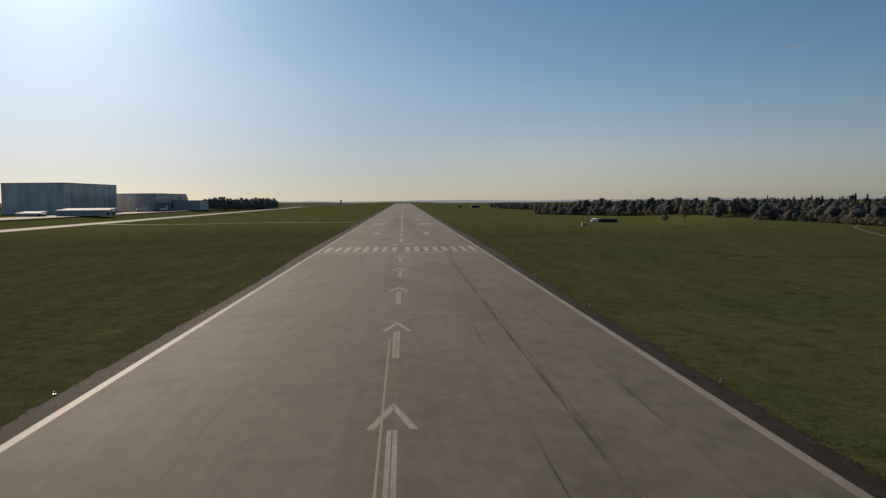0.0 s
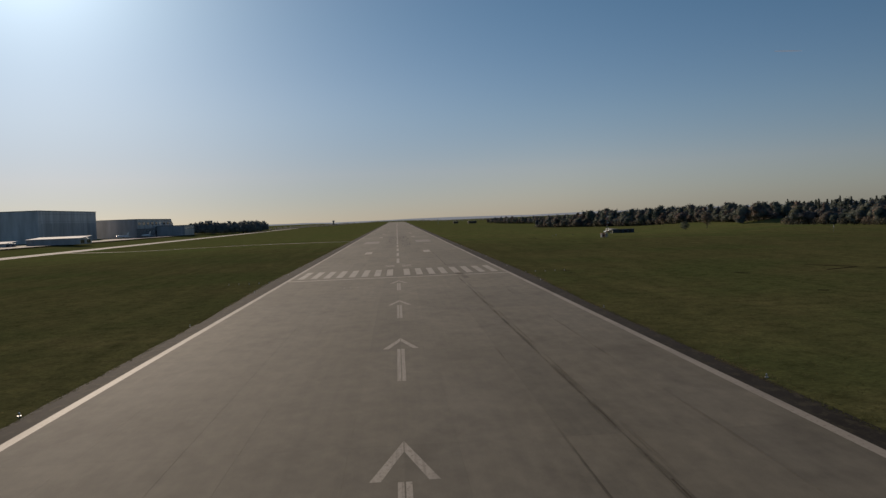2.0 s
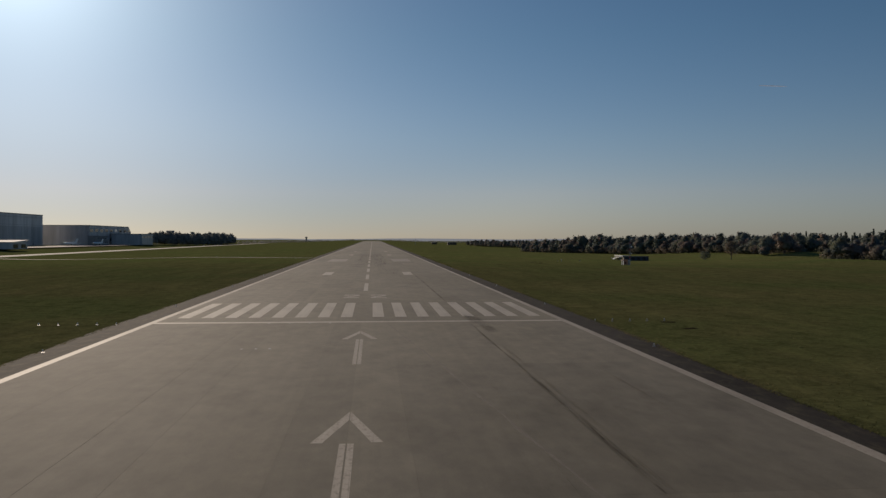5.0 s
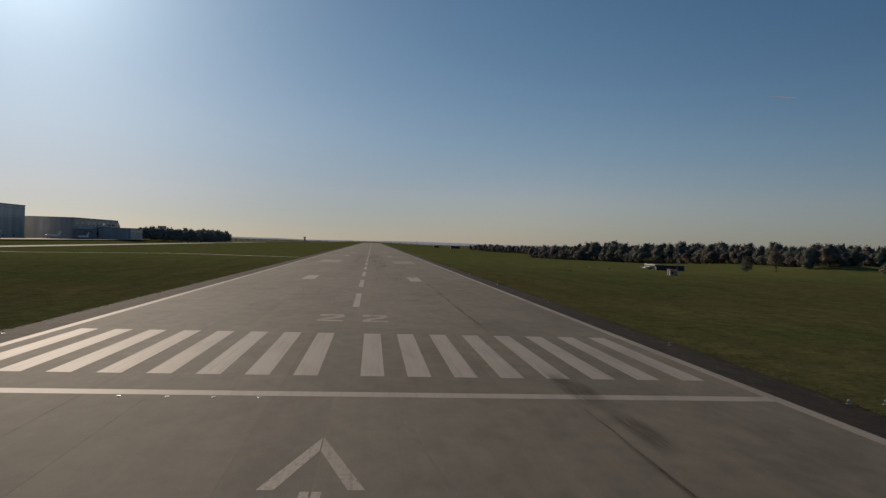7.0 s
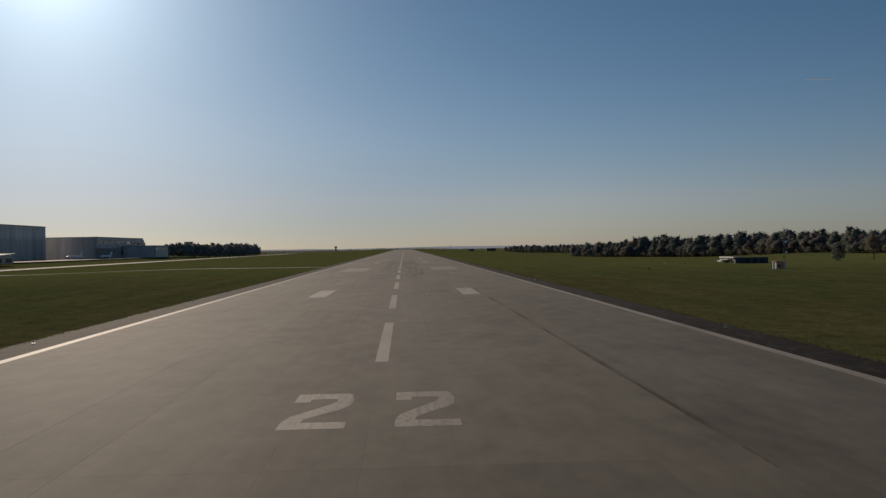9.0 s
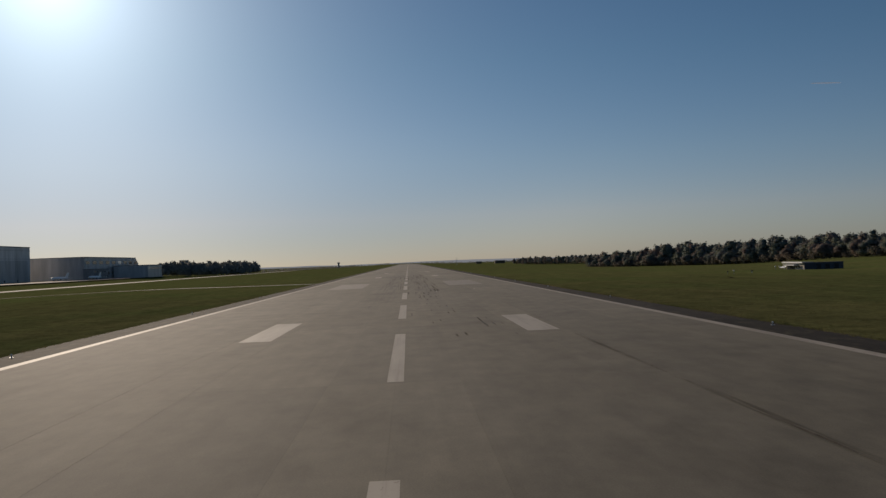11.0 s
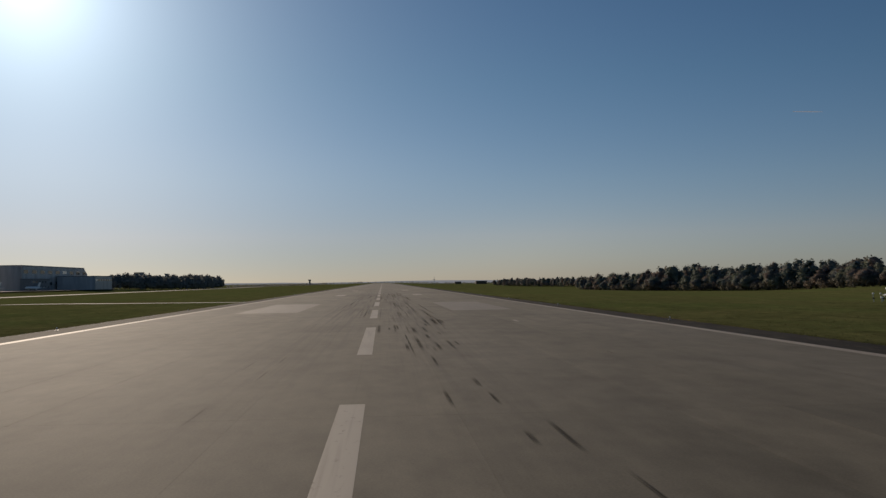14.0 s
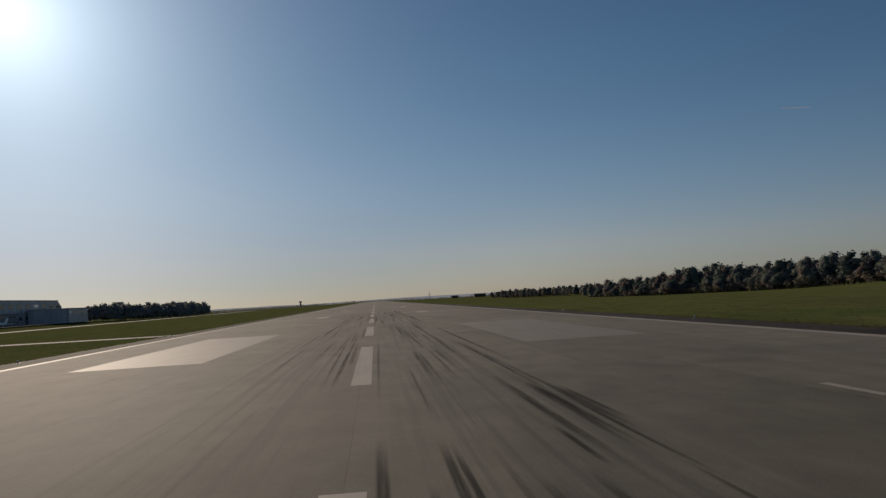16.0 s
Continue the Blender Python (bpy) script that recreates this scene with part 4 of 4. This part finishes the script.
def inset(x, y, group):
    t = thing("inset_light", pose(x, y, 0.0), "flush steel inset light in the pavement", "inset light", group)
    bm = bmesh.new()
    rod(bm, (0, 0, 0.0), (0, 0, 0.018), 0.16, 0.13, 14)
    part("body", bm, STEEL, t)
    bm = bmesh.new()
    box(bm, -0.06, 0.06, -0.135, -0.06, 0.012, 0.026)
    part("lens", bm, LAMP_GLASS, t)
    return t


flush = inset(-13.0, -1.25, "threshold inset lights")
for x in (-10.1, -7.3, -4.5):
    copy_thing(flush, pose(x, -1.25, 0))
flush = inset(-12.6, -27.7, "approach inset lights")
for x in (-11.1, -9.6):
    copy_thing(flush, pose(x, -27.7, 0))

# ---- hangars and buildings on the left ----
def hangar(x0, x1, y0, y1, tall):
    t = thing("hangar", pose(0, 0, 0), "huge blue grey clad hangar beside the apron", "hangar")
    z0 = -0.6
    bm = bmesh.new()
    box(bm, x0, x1, y0, y1, z0, tall)
    part("wall", bm, HANGAR, t, "blue grey ribbed wall cladding")
    bm = bmesh.new()
    box(bm, x0 - 0.6, x1 + 0.6, y0 - 0.6, y1 + 0.6, tall, tall + 1.0)
    part("roof", bm, ROOF, t, "flat roof edge")
    n = 6
    for i in range(n):
        a = y0 + 8 + (y1 - y0 - 16) * i / n
        bm = bmesh.new()
        box(bm, x1 + 0.05, x1 + 0.5, a + 0.4, a + (y1 - y0 - 16) / n - 0.4, 0.0, tall * 0.62)
        leaf = part("door_leaf", bm, HANGAR_DARK, t, "tall dark sliding door leaf")
        bm = bmesh.new()
        box(bm, x1 + 0.503, x1 + 0.6, a + 4.0, a + 6.5, 1.0, 3.4)
        part("wicket_door", bm, GLASS_DARK, leaf)
    for z in (tall * 0.66, tall * 0.9):
        bm = bmesh.new()
        box(bm, x1 + 0.05, x1 + 0.35, y0, y1, z, z + 0.8)
        part("trim", bm, HANGAR_DARK, t)


def annex(x0, x1, y0, y1, z1, label, roofmat=ROOF_WHITE, wallmat=HANGAR_DARK):
    t = thing("annex", pose(0, 0, 0), label, "annex")
    bm = bmesh.new()
    box(bm, x0, x1, y0, y1, -0.6, z1)
    part("wall", bm, wallmat, t)
    bm = bmesh.new()
    vs = [bm.verts.new(p) for p in ((x0 - 1, y0 - 1, z1 + 0.1), (x1 + 1.5, y0 - 1, z1 + 0.1), (x1 + 1.5, y1 + 1, z1 + 2.2), (x0 - 1, y1 + 1, z1 + 2.2))]
    f = bm.faces.new(vs)
    ext = bmesh.ops.extrude_face_region(bm, geom=[f])
    for v in ext["geom"]:
        if isinstance(v, bmesh.types.BMVert):
            v.co.z += 0.5
    bmesh.ops.recalc_face_normals(bm, faces=bm.faces)
    part("roof", bm, roofmat, t, "dull white sheet-metal sloping roof" if roofmat is ROOF_WHITE else "")
    n = max(2, int((y1 - y0) / 14))
    for i in range(n):
        a = y0 + (y1 - y0) * (i + 0.2) / n
        bm = bmesh.new()
        box(bm, x1 + 0.03, x1 + 0.2, a, a + (y1 - y0) * 0.6 / n, 0.3, z1 * 0.7)
        part("door", bm, GLASS_DARK, t)


def block(x0, x1, y0, y1, z1, label, wallmat, rows_=2, cols=8, slope=0.0):
    """A long plain building; slope cuts its far upper edge back."""
    t = thing("building", pose(0, 0, 0), label, "building")
    bm = bmesh.new()
    if slope:
        vs = [[bm.verts.new((x, y, z)) for y, z in ((y0, -0.6), (y0, z1), (y1 - slope, z1), (y1, z1 * 0.72), (y1, -0.6))] for x in (x0, x1)]
        bm.faces.new(vs[0])
        bm.faces.new(vs[1][::-1])
        for i in range(5):
            bm.faces.new((vs[0][i], vs[1][i], vs[1][(i + 1) % 5], vs[0][(i + 1) % 5]))
        bmesh.ops.recalc_face_normals(bm, faces=bm.faces)
    else:
        box(bm, x0, x1, y0, y1, -0.6, z1)
    part("wall", bm, wallmat, t)
    bm = bmesh.new()
    box(bm, x0 - 0.5, x1 + 0.5, y0 - 0.5, y1 - slope + 0.5, z1 + 0.01, z1 + 0.9)
    part("roof", bm, ROOF, t)
    for r in range(rows_):
        for c in range(cols):
            a = y0 + (y1 - y0) * (c + 0.2) / cols
            z = z1 * (0.2 + 0.62 * r / max(1, rows_ - 1) * 0.8) if rows_ > 1 else z1 * 0.66
            bm = bmesh.new()
            b = a + (y1 - y0) * 0.55 / cols
            box(bm, x1 + 0.02, x1 + 0.16, a - 0.15, b + 0.15, z - 0.15, z + z1 * 0.14 + 0.15)
            win = part("window", bm, STEEL, t)
            for i in range(2):
                bm = bmesh.new()
                m = (a + b) / 2
                box(bm, x1 + 0.163, x1 + 0.2, a if i == 0 else m + 0.1, m - 0.1 if i == 0 else b, z, z + z1 * 0.14)
                part("pane", bm, GLASS_BRIGHT if (r * 7 + c * 3) % 11 == 0 else GLASS_DARK, win)


hangar(-600, -507, 968, 1190, 46)
annex(-449, -386, 796, 836, 6.6, "low annex with a bright white roof before the hangar")
annex(-482, -456, 757, 785, 3.6, "low annex with a bright white roof beside the hangar")
block(-545, -455, 1240, 1470, 31.5, "long dark grey hall with a cut back end", HANGAR_DARK, 2, 9, 14)
block(-455, -440, 1235, 1290, 14, "low grey service building before the halls", WALL_GREY, 2, 6)
block(-452, -400, 1345, 1415, 18, "grey office block with a row of lit windows", HANGAR_DARK, 1, 7)
block(-414, -401, 1570, 1583, 25.5, "small square tower block above the trees", WALL_GREY, 3, 3)
block(140, 156, 1372, 1384, 3.4, "small far flat-roofed building beside the runway end", WALL_DARK, 1, 3)
block(120, 130, 1500, 1510, 2.6, "small far flat-roofed building beside the runway end", WALL_DARK, 1, 3)
wood("far_trees", ((-420, 1470), (-372, 1540), (-352, 1700), (-345, 1950)), (0, -12), 8.0, "line of far trees coloured pale as haze behind the apron", FAR_LEAF, 420, 0.045, (22, 30), 0.0, 8)
wood("far_trees", ((-330, 2000), (-300, 2600), (-190, 3200), (-60, 3300)), (0, -14), 13.0, "line of far bushes coloured pale as haze on the horizon", FAR_LEAF, 90, 0.08, (4, 9), 0.0, 9)
wood("far_trees", ((-60, 3300), (100, 3320), (420, 3000)), (0, -12), 12.0, "line of far bushes coloured pale as haze on the horizon", FAR_LEAF, 90, 0.08, (4, 9), 0.0, 10)
wood("far_trees", ((-900, 1250), (-640, 1420), (-560, 1520)), (0, 12), 9.0, "line of far trees coloured pale as haze behind the hangars", FAR_LEAF, 120, 0.06, (14, 20), 0.0, 12)


def far_tower(x, y, h, w, label):
    t = thing("tower", pose(x, y, land(x, y)), label, "tower")
    bm = bmesh.new()
    rod(bm, (0, 0, -0.5), (0, 0, h * 0.8), w * 0.8, w * 0.6, 10)
    part("shaft", bm, WALL_GREY, t)
    bm = bmesh.new()
    rod(bm, (0, 0, h * 0.8), (0, 0, h), w * 1.1, w, 10)
    part("head", bm, WALL_GREY, t)


def thin_mast(x, y, h, label):
    t = thing("mast", pose(x, y, land(x, y)), label, "mast")
    bm = bmesh.new()
    rod(bm, (0, 0, -0.5), (0, 0, h), 0.5, 0.25, 8)
    part("pole", bm, STEEL, t)
    bm = bmesh.new()
    box(bm, -1.5, 1.5, -0.3, 0.3, h * 0.62, h * 0.68)
    part("crossarm", bm, STEEL, t)


far_tower(-247, 2985, 20, 4.5, "dark far water tower on the horizon")
thin_mast(93, 1612, 14, "thin far mast beside the runway")

# ---- parked aircraft on the apron, far away ----
def airliner(x, y, turn):
    t = thing("aircraft", pose(x, y, land(x, y) + 0.2, 0, 0, turn), "white parked aircraft on the apron", "aircraft")
    bm = bmesh.new()
    prof = ((0, 0.2), (1.2, 1.1), (4, 1.8), (22, 1.8), (28, 1.0), (32, 0.25))
    for (a, ra), (b, rb) in zip(prof, prof[1:]):
        rod(bm, (a, 0, 3.4), (b, 0, 3.4), ra, rb, 14)
    part("fuselage", bm, WHITE_SHEET, t)
    for s in (-1, 1):
        bm = bmesh.new()
        vs = [bm.verts.new(p) for p in ((12, s * 1.5, 2.6), (17, s * 1.5, 2.6), (21, s * 15, 3.3), (19.5, s * 15, 3.3))]
        f = bm.faces.new(vs)
        e = bmesh.ops.extrude_face_region(bm, geom=[f])
        for v in e["geom"]:
            if isinstance(v, bmesh.types.BMVert):
                v.co.z += 0.35
        bmesh.ops.recalc_face_normals(bm, faces=bm.faces)
        part("wing", bm, WHITE_SHEET, t)
        bm = bmesh.new()
        rod(bm, (12.5, s * 5, 1.7), (16, s * 5, 1.7), 0.9, 0.6, 12)
        pod = part("engine", bm, WHITE_SHEET, t)
        bm = bmesh.new()
        rod(bm, (12.40, s * 5, 1.7), (12.49, s * 5, 1.7), 0.78, 0.8, 12)
        part("intake", bm, RUBBER, pod)
        bm = bmesh.new()
        rod(bm, (15.5, s * 2.4 - 0.3, 0.55), (15.5, s * 2.4 + 0.3, 0.55), 0.55, 0.55, 12)
        rod(bm, (15.5, s * 2.4, 0.5), (15.5, s * 2.4, 2.6), 0.15, 0.15, 6)
        part("wheel", bm, RUBBER, t)
    bm = bmesh.new()
    vs = [bm.verts.new(p) for p in ((25, -0.2, 4.8), (30.5, -0.2, 4.6), (32.5, -0.2, 10.5), (29.8, -0.2, 10.5))]
    f = bm.faces.new(vs)
    e = bmesh.ops.extrude_face_region(bm, geom=[f])
    for v in e["geom"]:
        if isinstance(v, bmesh.types.BMVert):
            v.co.y += 0.4
    bmesh.ops.recalc_face_normals(bm, faces=bm.faces)
    part("tail_fin", bm, WHITE_SHEET, t)


airliner(-455, 1130, 70)
airliner(-440, 1215, 80)

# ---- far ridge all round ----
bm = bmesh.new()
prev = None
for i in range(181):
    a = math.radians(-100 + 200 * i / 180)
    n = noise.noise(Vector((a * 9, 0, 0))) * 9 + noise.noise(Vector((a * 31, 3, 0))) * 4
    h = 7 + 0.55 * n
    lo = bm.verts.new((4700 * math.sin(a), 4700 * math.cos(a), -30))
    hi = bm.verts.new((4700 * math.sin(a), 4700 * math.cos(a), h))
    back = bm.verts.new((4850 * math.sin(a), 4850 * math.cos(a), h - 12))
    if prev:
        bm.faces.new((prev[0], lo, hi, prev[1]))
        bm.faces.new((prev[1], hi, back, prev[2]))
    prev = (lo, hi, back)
# the ridge glows faintly in place of distance haze
tagged(part("backdrop", bm, HILL), "grey blue far hills with a painted haze glow", "hills", kind="structure")

# ---- short vapour trail, far off in the sky ----
VAPOUR = Nodes("vapour_white", 0.9)
thin = VAPOUR.n.new("ShaderNodeBsdfTranslucent")
thin.inputs["Color"].default_value = (0.27, 0.34, 0.47, 1)
VAPOUR.l.new(thin.outputs[0], VAPOUR.n["Material Output"].inputs["Surface"])
bm = bmesh.new()
run = Vector((122, -60, -14))
across = run.cross(Vector((-2080, -4000, -838))).normalized()
under = across.cross(run).normalized()
rings = [[bm.verts.new(run * t + r * (across * math.cos(a) + 0.5 * under * math.sin(a))) for a in [math.pi * k / 6 for k in range(7)]]
         for t, r in ((0.0, 1.6), (0.2, 2.3), (0.5, 2.7), (0.8, 2.2), (1.0, 0.8))]
for one, two in zip(rings, rings[1:]):
    for k in range(6):
        bm.faces.new((one[k], one[k + 1], two[k + 1], two[k]))
trail = part("backdrop_2", bm, VAPOUR.done((0.9, 0.9, 0.92)))
trail.matrix_basis = pose(2036, 4023, 819)
tagged(trail, "short thin white vapour trail in the sky", "contrail", kind="structure")
